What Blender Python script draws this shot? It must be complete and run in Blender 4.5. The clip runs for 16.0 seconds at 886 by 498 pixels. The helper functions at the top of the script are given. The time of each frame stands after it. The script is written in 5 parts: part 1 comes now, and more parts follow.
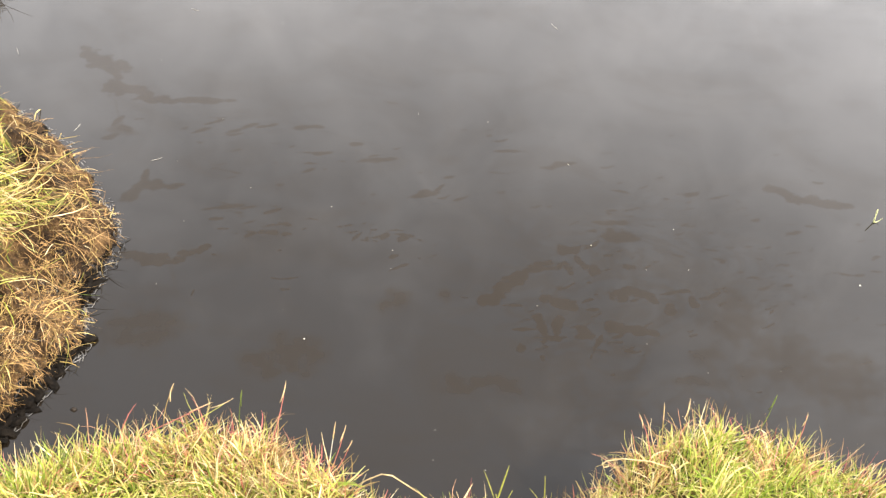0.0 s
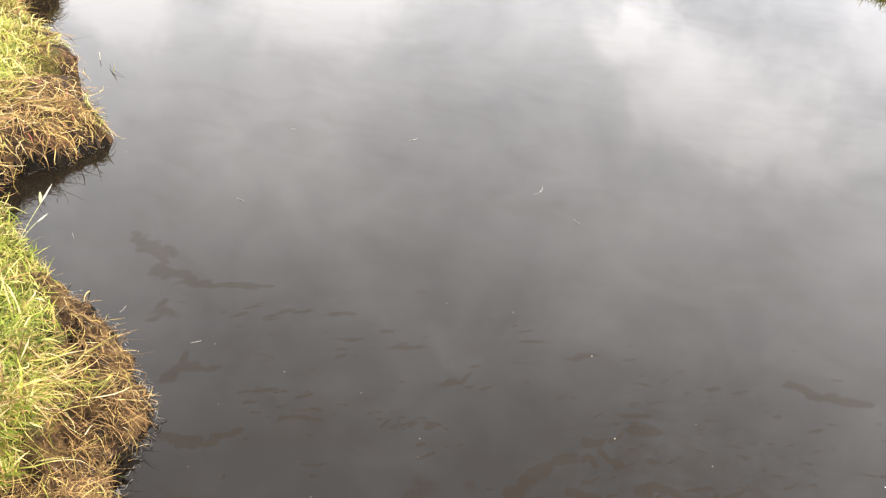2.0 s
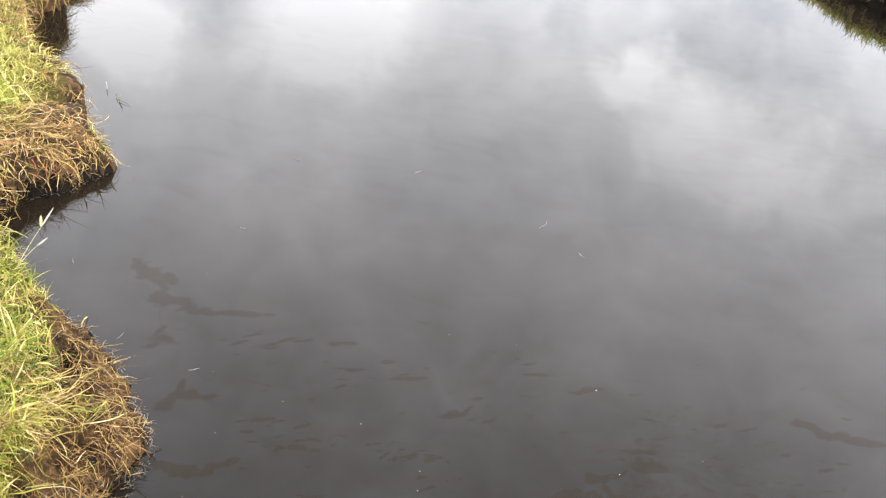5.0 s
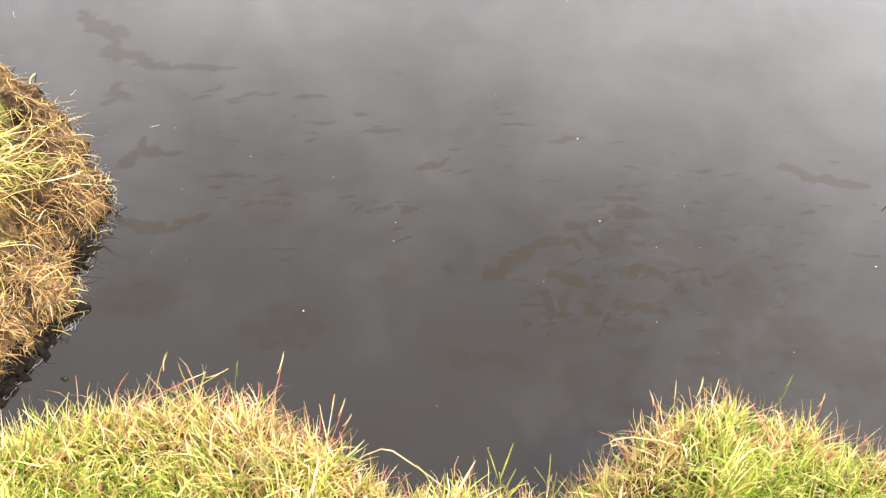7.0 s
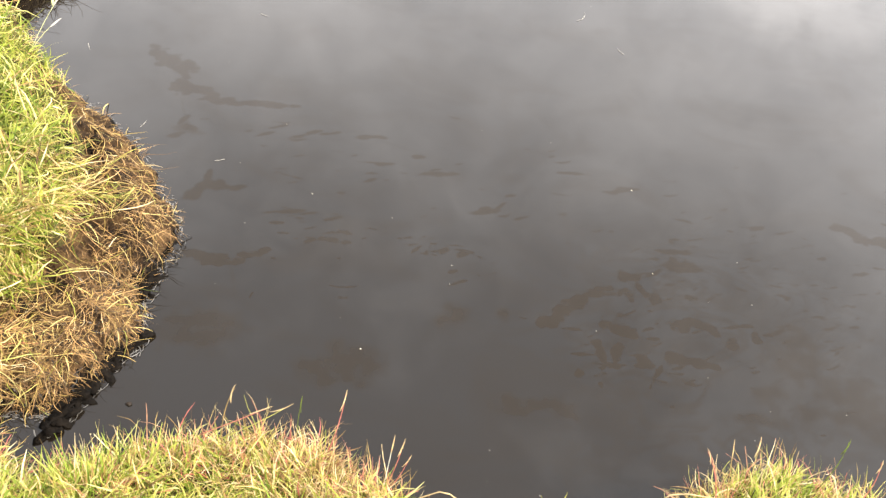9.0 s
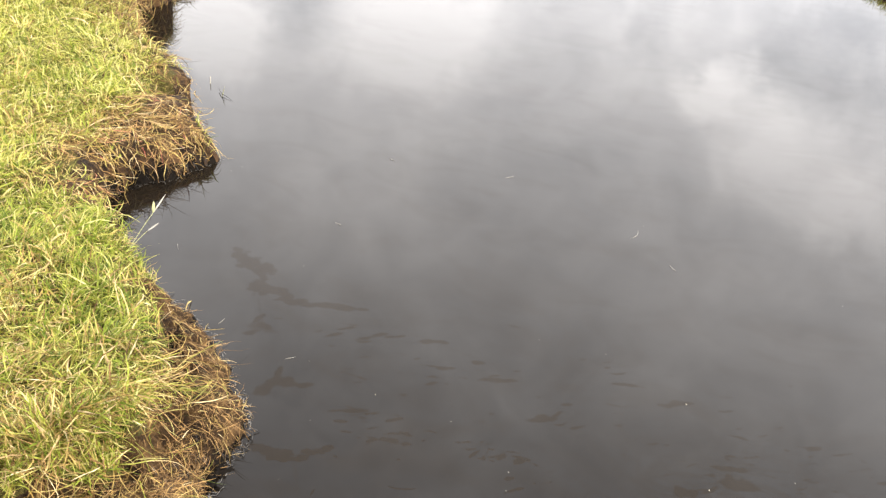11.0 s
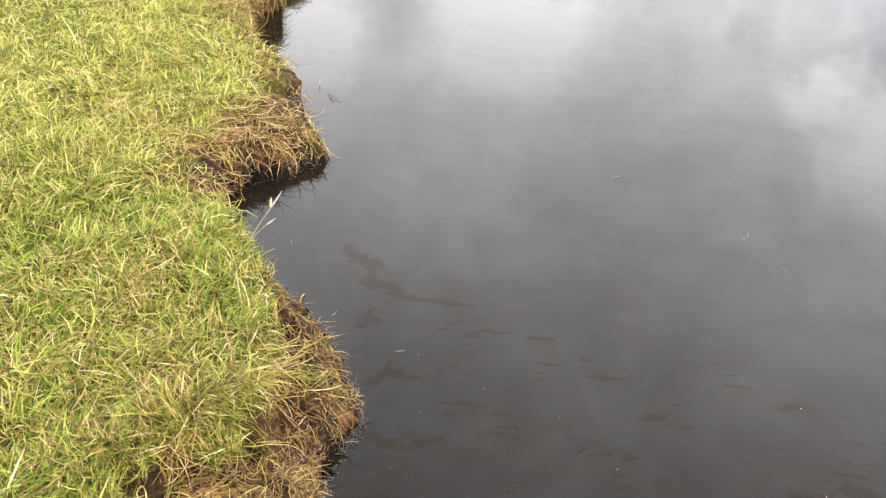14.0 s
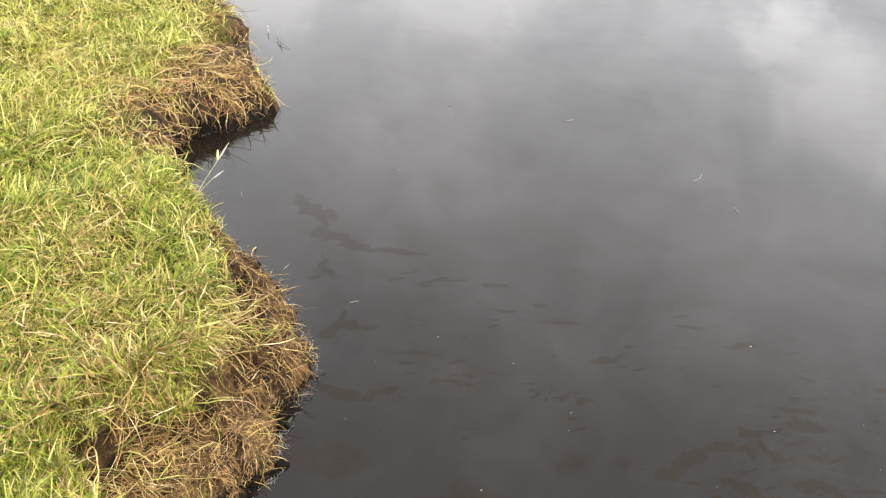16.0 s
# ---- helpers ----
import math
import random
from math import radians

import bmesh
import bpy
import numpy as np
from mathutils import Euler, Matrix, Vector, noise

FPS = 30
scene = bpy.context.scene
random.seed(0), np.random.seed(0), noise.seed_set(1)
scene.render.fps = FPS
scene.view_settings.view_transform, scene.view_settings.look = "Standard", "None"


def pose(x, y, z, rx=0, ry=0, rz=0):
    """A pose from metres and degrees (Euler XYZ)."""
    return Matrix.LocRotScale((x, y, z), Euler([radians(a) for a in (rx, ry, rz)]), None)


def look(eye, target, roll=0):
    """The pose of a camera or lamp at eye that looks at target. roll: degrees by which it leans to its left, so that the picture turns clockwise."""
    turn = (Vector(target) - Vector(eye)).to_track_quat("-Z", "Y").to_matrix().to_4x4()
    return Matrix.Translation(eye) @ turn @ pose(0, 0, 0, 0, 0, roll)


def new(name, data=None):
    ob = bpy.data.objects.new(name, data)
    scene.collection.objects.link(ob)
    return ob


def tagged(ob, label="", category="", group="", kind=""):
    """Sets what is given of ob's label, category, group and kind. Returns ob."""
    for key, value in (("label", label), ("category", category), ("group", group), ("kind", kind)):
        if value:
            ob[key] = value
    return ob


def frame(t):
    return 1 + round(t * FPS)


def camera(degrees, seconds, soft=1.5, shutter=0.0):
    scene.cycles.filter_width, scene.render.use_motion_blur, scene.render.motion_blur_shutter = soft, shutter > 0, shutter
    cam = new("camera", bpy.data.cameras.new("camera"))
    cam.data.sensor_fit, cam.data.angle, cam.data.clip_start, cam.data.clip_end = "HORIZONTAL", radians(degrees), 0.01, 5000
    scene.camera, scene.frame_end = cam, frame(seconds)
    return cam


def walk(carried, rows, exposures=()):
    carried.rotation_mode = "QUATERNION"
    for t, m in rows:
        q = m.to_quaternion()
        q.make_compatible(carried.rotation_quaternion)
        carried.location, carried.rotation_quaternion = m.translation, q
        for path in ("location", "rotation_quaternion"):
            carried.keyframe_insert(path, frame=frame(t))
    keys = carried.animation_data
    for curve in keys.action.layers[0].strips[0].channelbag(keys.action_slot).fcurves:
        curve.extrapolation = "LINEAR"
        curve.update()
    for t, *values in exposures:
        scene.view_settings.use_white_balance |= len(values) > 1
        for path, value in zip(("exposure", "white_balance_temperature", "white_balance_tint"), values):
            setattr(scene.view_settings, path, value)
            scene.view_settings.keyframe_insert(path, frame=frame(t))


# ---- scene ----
cam = camera(53.9, 16.0, 1.4)
PATH = [
    (0, (0.146, 0.646, 1.74), (0.016, 2.051, 0.322), 6.4),
    (0.5, (0.138, 0.63, 1.766), (-0.012, 2.096, 0.414), 6.2),
    (1, (0.126, 0.599, 1.792), (-0.054, 2.16, 0.555), 6.1),
    (1.5, (0.124, 0.6, 1.829), (-0.089, 2.205, 0.656), 5.9),
    (2, (0.114, 0.599, 1.846), (-0.126, 2.237, 0.723), 5.9),
    (2.5, (0.114, 0.613, 1.843), (-0.121, 2.269, 0.746), 6.5),
    (3, (0.107, 0.608, 1.854), (-0.13, 2.323, 0.853), 7.0),
    (3.2, (0.108, 0.594, 1.843), (-0.147, 2.345, 0.91), 6.6),
    (5.3, (0.118, 0.617, 1.799), (-0.139, 2.261, 0.689), 6.3),
    (5.5, (0.131, 0.636, 1.807), (-0.115, 2.23, 0.625), 6.2),
    (6, (0.123, 0.644, 1.745), (-0.067, 2.164, 0.459), 6.7),
    (6.5, (0.129, 0.668, 1.691), (-0.017, 2.105, 0.308), 7.3),
    (7, (0.141, 0.668, 1.667), (0.013, 2.05, 0.226), 7.3),
    (7.5, (0.142, 0.667, 1.671), (0.013, 2.036, 0.219), 7.2),
    (8, (0.136, 0.672, 1.681), (0.01, 2.035, 0.223), 7.5),
    (8.5, (0.116, 0.663, 1.692), (-0.02, 2.045, 0.252), 8.0),
    (9, (0.059, 0.64, 1.706), (-0.143, 2.063, 0.315), 8.1),
    (9.5, (0.023, 0.631, 1.709), (-0.271, 2.092, 0.374), 7.4),
    (10, (0.006, 0.597, 1.747), (-0.359, 2.107, 0.487), 7.0),
    (10.2, (0.01, 0.567, 1.755), (-0.371, 2.112, 0.544), 6.9),
    (12.3, (0.052, 0.534, 1.86), (-0.432, 2.229, 0.915), 4.3),
    (12.5, (0.042, 0.521, 1.861), (-0.477, 2.2, 0.906), 3.9),
    (13, (-0.01, 0.513, 1.804), (-0.6, 2.138, 0.798), 3.8),
    (13.5, (-0.019, 0.499, 1.793), (-0.633, 2.098, 0.76), 4.0),
    (14, (-0.004, 0.494, 1.789), (-0.618, 2.077, 0.732), 3.7),
    (14.5, (0.009, 0.5, 1.798), (-0.582, 2.09, 0.738), 3.6),
    (15, (0.011, 0.499, 1.809), (-0.559, 2.103, 0.759), 3.6),
    (15.5, (0.011, 0.514, 1.792), (-0.53, 2.099, 0.699), 3.8),
    (16, (0.024, 0.531, 1.785), (-0.484, 2.083, 0.63), 3.9),
]
walk(cam, [(t, look(eye, target, roll)) for t, eye, target, roll in PATH],
     [(0, 0.53, 6600, 10), (0.5, 0.60, 6600, 10), (1.0, 0.48, 6600, 10), (1.5, 0.18, 6600, 10), (2.0, 0.25, 6600, 10), (3.2, 0.06, 6650, 10), (5.3, 0.06, 6350, 10), (6.0, 0.54, 6350, 10), (6.5, 0.78, 6400, 10), (7.0, 0.68, 6550, 10), (8.0, 0.50, 6650, 10), (9.5, 0.47, 6650, 10), (10.2, 0.32, 6650, 10), (12.3, -0.25, 6550, 10), (16.0, -0.12, 6450, 10)])

# ---- light ----
SUN_AZ, SUN_EL = radians(95), radians(42)      # clockwise from +y, above the horizon
SUN_STRENGTH, SKY_STRENGTH, CLOUD_GAIN = 5.7, 0.10, 53.0

world = bpy.data.worlds.new("sky")
scene.world = world
world.use_nodes = True
wt = world.node_tree
wt.nodes.clear()


def wnode(kind, **values):
    n = wt.nodes.new(kind)
    for k, v in values.items():
        n.inputs[k].default_value = v
    return n


w_out = wnode("ShaderNodeOutputWorld")
w_bg = wnode("ShaderNodeBackground", Strength=SKY_STRENGTH)
w_sky = wnode("ShaderNodeTexSky")
w_sky.sky_type, w_sky.sun_disc = "NISHITA", False
w_sky.sun_elevation, w_sky.sun_rotation = SUN_EL, SUN_AZ
w_sky.air_density, w_sky.dust_density = 1.0, 2.0
# broken cloud: azimuth and elevation in degrees, size, how much brighter or darker
CLOUDS_LOW = [(-31.3, 18.2, 0.060, 0.48), (-19.6, 16.5, 0.090, 0.42), (-15.0, 17.7, 0.069, 0.24), (-25.0, 16.3, 0.055, -0.13), (-27.0, 14.5, 0.046, -0.10), (-2.6, 16.3, 0.030, -0.06),
              (1.9, 19.5, 0.038, 0.30), (5.2, 20.7, 0.061, 0.24), (10.2, 20.9, 0.076, 0.22), (15.8, 22.4, 0.061, 0.28), (7.4, 15.8, 0.060, -0.22), (17.3, 20.6, 0.042, -0.30),
              (-3.1, 16.8, 0.036, -0.08), (3.8, 17.6, 0.034, 0.28), (11.0, 23.1, 0.046, 0.20), (-17.5, 15.7, 0.069, 0.12), (-21.0, 25.5, 0.14, 0.16), (-6.0, 24.0, 0.10, 0.06),
              (-34.0, 20.0, 0.13, 0.20)]
CLOUDS_HIGH = [(12.5, 13.5, 0.085, -0.22), (4.0, 11.0, 0.08, -0.14), (1.5, 30.9, 0.107, 0.12), (7.8, 33.2, 0.092, 0.16), (3.7, 37.3, 0.069, 0.08), (20.0, 25.0, 0.12, 0.06), (-33.0, 30.0, 0.14, 0.07), (-18.0, 41.0, 0.20, 0.09)]
L = wt.links.new


def wmath(op, a, b=None):
    n = wt.nodes.new("ShaderNodeMath")
    n.operation = op
    for s, v in ((0, a), (1, b)):
        if isinstance(v, (int, float)):
            n.inputs[s].default_value = v
        elif v is not None:
            L(v, n.inputs[s])
    return n.outputs[0]


w_co = wnode("ShaderNodeTexCoord")
w_sep = wnode("ShaderNodeSeparateXYZ")
L(w_co.outputs["Generated"], w_sep.inputs[0])
w_warp = wnode("ShaderNodeTexNoise", Scale=9.0, Detail=6.0, Roughness=0.62)
L(w_co.outputs["Generated"], w_warp.inputs["Vector"])
w_off = wt.nodes.new("ShaderNodeVectorMath")
w_off.operation = "MULTIPLY_ADD"
w_off.inputs[1].default_value, w_off.inputs[2].default_value = (0.16, 0.16, 0.16), (-0.08, -0.08, -0.08)
L(w_warp.outputs["Color"], w_off.inputs[0])
w_torn = wt.nodes.new("ShaderNodeVectorMath")
w_torn.operation = "ADD"
L(w_co.outputs["Generated"], w_torn.inputs[0])
L(w_off.outputs[0], w_torn.inputs[1])
w_n1 = wnode("ShaderNodeTexNoise", Scale=4.2, Detail=7.0, Roughness=0.55, Distortion=0.4)
L(w_co.outputs["Generated"], w_n1.inputs["Vector"])
w_n2 = wnode("ShaderNodeTexNoise", Scale=13.0, Detail=6.0, Roughness=0.6, Distortion=0.6)
L(w_co.outputs["Generated"], w_n2.inputs["Vector"])


def wrange(value, a, b, lo, hi):
    n = wt.nodes.new("ShaderNodeMapRange")
    n.interpolation_type = "SMOOTHSTEP"
    for k, v in (("From Min", a), ("From Max", b), ("To Min", lo), ("To Max", hi)):
        n.inputs[k].default_value = v
    L(value, n.inputs["Value"])
    return n.outputs[0]


# bright towards the horizon and the sun's side, thinner and greyer overhead
thick = wmath("ADD", wmath("MULTIPLY", wmath("SUBTRACT", w_n1.outputs["Fac"], 0.5), 0.6), wmath("MULTIPLY", wmath("SUBTRACT", w_n2.outputs["Fac"], 0.5), 0.6))
thick = wmath("ADD", thick, wrange(w_sep.outputs["Z"], 0.44, 0.80, 0.50, 0.0))
thick = wmath("ADD", thick, wmath("MULTIPLY", wrange(w_sep.outputs["Z"], 0.4, 0.6, 0.0, 0.45), wmath("MAXIMUM", w_sep.outputs["X"], 0.0)))
for az, el, size, much in CLOUDS_LOW + CLOUDS_HIGH:
    az, el = radians(az), radians(el)
    gone = wt.nodes.new("ShaderNodeVectorMath")
    gone.operation = "DISTANCE"
    gone.inputs[1].default_value = (math.sin(az) * math.cos(el), math.cos(az) * math.cos(el), math.sin(el))
    L(w_torn.outputs[0], gone.inputs[0])
    thick = wmath("ADD", thick, wmath("MULTIPLY", wrange(gone.outputs["Value"], size * 1.5, size * 0.3, 0.0, 1.0), much))
w_tone = wt.nodes.new("ShaderNodeMix")
w_tone.data_type = "RGBA"
w_tone.inputs[6].default_value, w_tone.inputs[7].default_value = (0.37, 0.383, 0.415, 1), (1.0, 0.985, 0.995, 1)
L(wmath("MINIMUM", wmath("MAXIMUM", thick, 0.0), 0.95), w_tone.inputs["Factor"])
w_gain = wt.nodes.new("ShaderNodeVectorMath")
w_gain.operation = "SCALE"
w_gain.inputs["Scale"].default_value = CLOUD_GAIN
L(w_tone.outputs[2], w_gain.inputs[0])
w_mix = wt.nodes.new("ShaderNodeMix")
w_mix.data_type = "RGBA"
w_mix.inputs["Factor"].default_value = 0.88
L(w_sky.outputs["Color"], w_mix.inputs[6])
L(w_gain.outputs[0], w_mix.inputs[7])
L(w_mix.outputs[2], w_bg.inputs["Color"])
L(w_bg.outputs[0], w_out.inputs["Surface"])

sun_data = bpy.data.lights.new("sun", "SUN")
sun_data.energy, sun_data.angle, sun_data.color = SUN_STRENGTH, radians(2.0), (1.0, 0.93, 0.82)
sun = new("sun", sun_data)
sun_way = Vector((math.sin(SUN_AZ) * math.cos(SUN_EL), math.cos(SUN_AZ) * math.cos(SUN_EL), math.sin(SUN_EL)))
sun.matrix_world = look(tuple(sun_way * 50), (0, 0, 0))


# ---- materials ----
def material(name, rough=0.8, spec=0.3):
    m = bpy.data.materials.new(name)
    m.use_nodes = True
    b = m.node_tree.nodes["Principled BSDF"]
    b.inputs["Roughness"].default_value, b.inputs["Specular IOR Level"].default_value = rough, spec
    return m, m.node_tree, b


def ramp(nt, stops):
    r = nt.nodes.new("ShaderNodeValToRGB")
    e = r.color_ramp.elements
    while len(e) < len(stops):
        e.new(0.5)
    for el, (p, c) in zip(e, stops):
        el.position, el.color = p, (*c, 1)
    return r


def tex_noise(nt, scale, detail=4.0, rough=0.5, distort=0.0, stretch=(1, 1, 1), turn=0.0):
    """Noise by place; stretch squeezes it along each axis, turn sets those axes at an angle."""
    co = nt.nodes.new("ShaderNodeNewGeometry")
    mp = nt.nodes.new("ShaderNodeMapping")
    mp.vector_type = "TEXTURE"
    mp.inputs["Scale"].default_value = [1 / k for k in stretch]
    mp.inputs["Rotation"].default_value = (0, 0, radians(turn))
    n = nt.nodes.new("ShaderNodeTexNoise")
    for k, v in (("Scale", scale), ("Detail", detail), ("Roughness", rough), ("Distortion", distort)):
        n.inputs[k].default_value = v
    nt.links.new(co.outputs["Position"], mp.inputs["Vector"])
    nt.links.new(mp.outputs[0], n.inputs["Vector"])
    return n


def mixed(nt, fac, a, b, mode="MIX"):
    m = nt.nodes.new("ShaderNodeMix")
    m.data_type, m.blend_type = "RGBA", mode
    if isinstance(fac, float):
        m.inputs["Factor"].default_value = fac
    else:
        nt.links.new(fac, m.inputs["Factor"])
    for s, v in ((6, a), (7, b)):
        if isinstance(v, tuple):
            m.inputs[s].default_value = (*v, 1)
        else:
            nt.links.new(v, m.inputs[s])
    return m.outputs[2]


def bump(nt, b, height, strength, dist):
    n = nt.nodes.new("ShaderNodeBump")
    n.inputs["Strength"].default_value, n.inputs["Distance"].default_value = strength, dist
    nt.links.new(height, n.inputs["Height"])
    nt.links.new(n.outputs[0], b.inputs["Normal"])


def blade_material(name, stops, rough=0.55, spec=0.35, glow=0.0):
    """Leaf tones that differ from blade to blade and, more slowly, from place to place."""
    m, nt, b = material(name, rough, spec)
    geo = nt.nodes.new("ShaderNodeNewGeometry")
    r = ramp(nt, stops)
    nt.links.new(geo.outputs["Random Per Island"], r.inputs[0])
    n = tex_noise(nt, 60.0, 3.0)
    v = ramp(nt, ((0.3, (0.60, 0.60, 0.57)), (0.7, (1.42, 1.38, 1.26))))
    nt.links.new(n.outputs["Fac"], v.inputs[0])
    nt.links.new(mixed(nt, 1.0, r.outputs[0], v.outputs[0], "MULTIPLY"), b.inputs["Base Color"])
    if glow:
        tr = nt.nodes.new("ShaderNodeBsdfTranslucent")
        mx = nt.nodes.new("ShaderNodeMixShader")
        mx.inputs[0].default_value = glow
        out = nt.nodes["Material Output"]
        nt.links.new(r.outputs[0], tr.inputs["Color"])
        nt.links.new(b.outputs[0], mx.inputs[1])
        nt.links.new(tr.outputs[0], mx.inputs[2])
        nt.links.new(mx.outputs[0], out.inputs["Surface"])
    return m


M_GREEN = blade_material("green_grass", ((0.0, (0.055, 0.085, 0.011)), (0.35, (0.150, 0.200, 0.023)), (0.7, (0.29, 0.325, 0.042)), (1.0, (0.50, 0.51, 0.11))), 0.55, 0.3, 0.42)
M_YELLOW = blade_material("yellow_grass", ((0.0, (0.22, 0.235, 0.034)), (0.5, (0.50, 0.485, 0.120)), (1.0, (0.72, 0.67, 0.29))), 0.55, 0.3, 0.4)
M_STRAW = blade_material("straw", ((0.0, (0.10, 0.058, 0.017)), (0.4, (0.29, 0.190, 0.058)), (0.8, (0.49, 0.36, 0.125)), (1.0, (0.58, 0.46, 0.20))), 0.6, 0.3, 0.12)
M_BROWN = blade_material("dead_brown", ((0.0, (0.045, 0.025, 0.010)), (0.5, (0.17, 0.095, 0.036)), (1.0, (0.42, 0.26, 0.11))), 0.7, 0.25, 0.0)
M_RED = blade_material("red_stem", ((0.0, (0.36, 0.07, 0.07)), (0.5, (0.46, 0.16, 0.11)), (1.0, (0.50, 0.28, 0.15))), 0.5, 0.35, 0.15)
M_BLEACHED = blade_material("bleached_grass", ((0.0, (0.42, 0.28, 0.14)), (0.5, (0.60, 0.45, 0.24)), (1.0, (0.75, 0.64, 0.41))), 0.5, 0.35, 0.2)
M_FRESH = blade_material("fresh_grass", ((0.0, (0.09, 0.140, 0.014)), (0.5, (0.23, 0.310, 0.034)), (1.0, (0.42, 0.48, 0.085))), 0.55, 0.3, 0.42)
M_WETROOT, _nt, _b = material("wet_root", 0.35, 0.5)
_b.inputs["Base Color"].default_value = (0.012, 0.010, 0.009, 1)
BLADES = [M_GREEN, M_YELLOW, M_STRAW, M_BROWN, M_RED, M_WETROOT, M_BLEACHED, M_FRESH]
GREEN, YELLOW, STRAW, BROWN, RED, WET, BLEACHED, FRESH = range(8)

# earth of the bank: peat with dead roots, mossy turf away from the water
M_EARTH, nt, b = material("bank_earth", 0.9, 0.2)
e1, e2, e3 = tex_noise(nt, 12.0, 6.0, 0.65), tex_noise(nt, 60.0, 5.0, 0.7), tex_noise(nt, 220.0, 3.0, 0.6)
ra = ramp(nt, ((0.36, (0.014, 0.008, 0.004)), (0.52, (0.075, 0.042, 0.017)), (0.68, (0.235, 0.138, 0.058))))
rb = ramp(nt, ((0.3, (0.45, 0.45, 0.45)), (0.7, (1.35, 1.3, 1.2))))
nt.links.new(e1.outputs["Fac"], ra.inputs[0])
nt.links.new(e2.outputs["Fac"], rb.inputs[0])
nt.links.new(mixed(nt, 1.0, ra.outputs[0], rb.outputs[0], "MULTIPLY"), b.inputs["Base Color"])
bump(nt, b, mixed(nt, 0.4, e2.outputs["Fac"], e3.outputs["Fac"]), 1.0, 0.06)

# darker, wetter peat under the overhanging banks, their shade put into its colour
M_SHADED_PEAT, nt, b = material("shaded_dark_peat", 0.8, 0.25)
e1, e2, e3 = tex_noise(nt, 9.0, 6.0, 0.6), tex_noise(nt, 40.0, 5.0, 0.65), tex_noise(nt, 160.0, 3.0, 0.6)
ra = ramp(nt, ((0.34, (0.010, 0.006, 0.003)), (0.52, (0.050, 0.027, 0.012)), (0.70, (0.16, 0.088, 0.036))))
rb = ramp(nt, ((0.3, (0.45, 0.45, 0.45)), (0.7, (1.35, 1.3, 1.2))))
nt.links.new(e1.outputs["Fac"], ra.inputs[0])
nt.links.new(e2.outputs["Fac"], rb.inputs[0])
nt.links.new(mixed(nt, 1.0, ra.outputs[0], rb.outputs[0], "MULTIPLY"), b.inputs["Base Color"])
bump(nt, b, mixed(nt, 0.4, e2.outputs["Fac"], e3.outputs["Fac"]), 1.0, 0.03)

# black wet mud at the water's edge, also painted-in shade under the overhang
M_MUD_AND_SHADE, nt, b = material("black_mud_and_shade", 0.8, 0.08)
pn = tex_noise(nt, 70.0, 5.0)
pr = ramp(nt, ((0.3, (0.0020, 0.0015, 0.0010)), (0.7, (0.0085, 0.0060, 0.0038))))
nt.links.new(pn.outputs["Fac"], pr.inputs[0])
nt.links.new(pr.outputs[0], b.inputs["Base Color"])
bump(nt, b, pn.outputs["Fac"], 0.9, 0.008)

# turf between the blades
M_TURF, nt, b = material("turf", 0.9, 0.2)
e1, e2 = tex_noise(nt, 3.0, 5.0, 0.6), tex_noise(nt, 90.0, 5.0, 0.7)
ra = ramp(nt, ((0.3, (0.050, 0.045, 0.013)), (0.55, (0.105, 0.088, 0.025)), (0.75, (0.17, 0.125, 0.045))))
rb = ramp(nt, ((0.3, (0.35, 0.35, 0.35)), (0.7, (1.3, 1.3, 1.2))))
nt.links.new(e1.outputs["Fac"], ra.inputs[0])
nt.links.new(e2.outputs["Fac"], rb.inputs[0])
nt.links.new(mixed(nt, 1.0, ra.outputs[0], rb.outputs[0], "MULTIPLY"), b.inputs["Base Color"])
bump(nt, b, e2.outputs["Fac"], 1.0, 0.02)

M_FIELD, nt, b = material("field_grass", 0.9, 0.2)
e1, e2 = tex_noise(nt, 1.2, 6.0, 0.6), tex_noise(nt, 50.0, 5.0, 0.7)
ra = ramp(nt, ((0.3, (0.09, 0.105, 0.020)), (0.55, (0.165, 0.168, 0.040)), (0.75, (0.23, 0.20, 0.068))))
rb = ramp(nt, ((0.3, (0.45, 0.45, 0.45)), (0.7, (1.3, 1.3, 1.2))))
nt.links.new(e1.outputs["Fac"], ra.inputs[0])
nt.links.new(e2.outputs["Fac"], rb.inputs[0])
nt.links.new(mixed(nt, 1.0, ra.outputs[0], rb.outputs[0], "MULTIPLY"), b.inputs["Base Color"])
bump(nt, b, e2.outputs["Fac"], 1.0, 0.03)

# still, peaty water under a thin grey film; the mesh carries how far the film is torn open
M_WATER, nt, b = material("pond_water", 0.015, 0.5)
gap = nt.nodes.new("ShaderNodeAttribute")
gap.attribute_name = "torn"
where = nt.nodes.new("ShaderNodeNewGeometry")
off = nt.nodes.new("ShaderNodeVectorMath")
off.operation = "DISTANCE"
off.inputs[1].default_value = (0.55, 2.22, 0.0)
nt.links.new(where.outputs["Position"], off.inputs[0])
reach = nt.nodes.new("ShaderNodeMapRange")
reach.interpolation_type = "SMOOTHSTEP"
for k, v in (("From Min", 0.1), ("From Max", 0.8), ("To Min", 0.62), ("To Max", 0.06)):
    reach.inputs[k].default_value = v
nt.links.new(off.outputs["Value"], reach.inputs["Value"])
streak = tex_noise(nt, 4.5, 5.0, 0.55, 2.4, (0.8, 1.4, 1.0), 22.0)
rs = ramp(nt, ((0.42, (0, 0, 0)), (0.50, (1, 1, 1)), (0.58, (0, 0, 0))))
nt.links.new(streak.outputs["Fac"], rs.inputs[0])
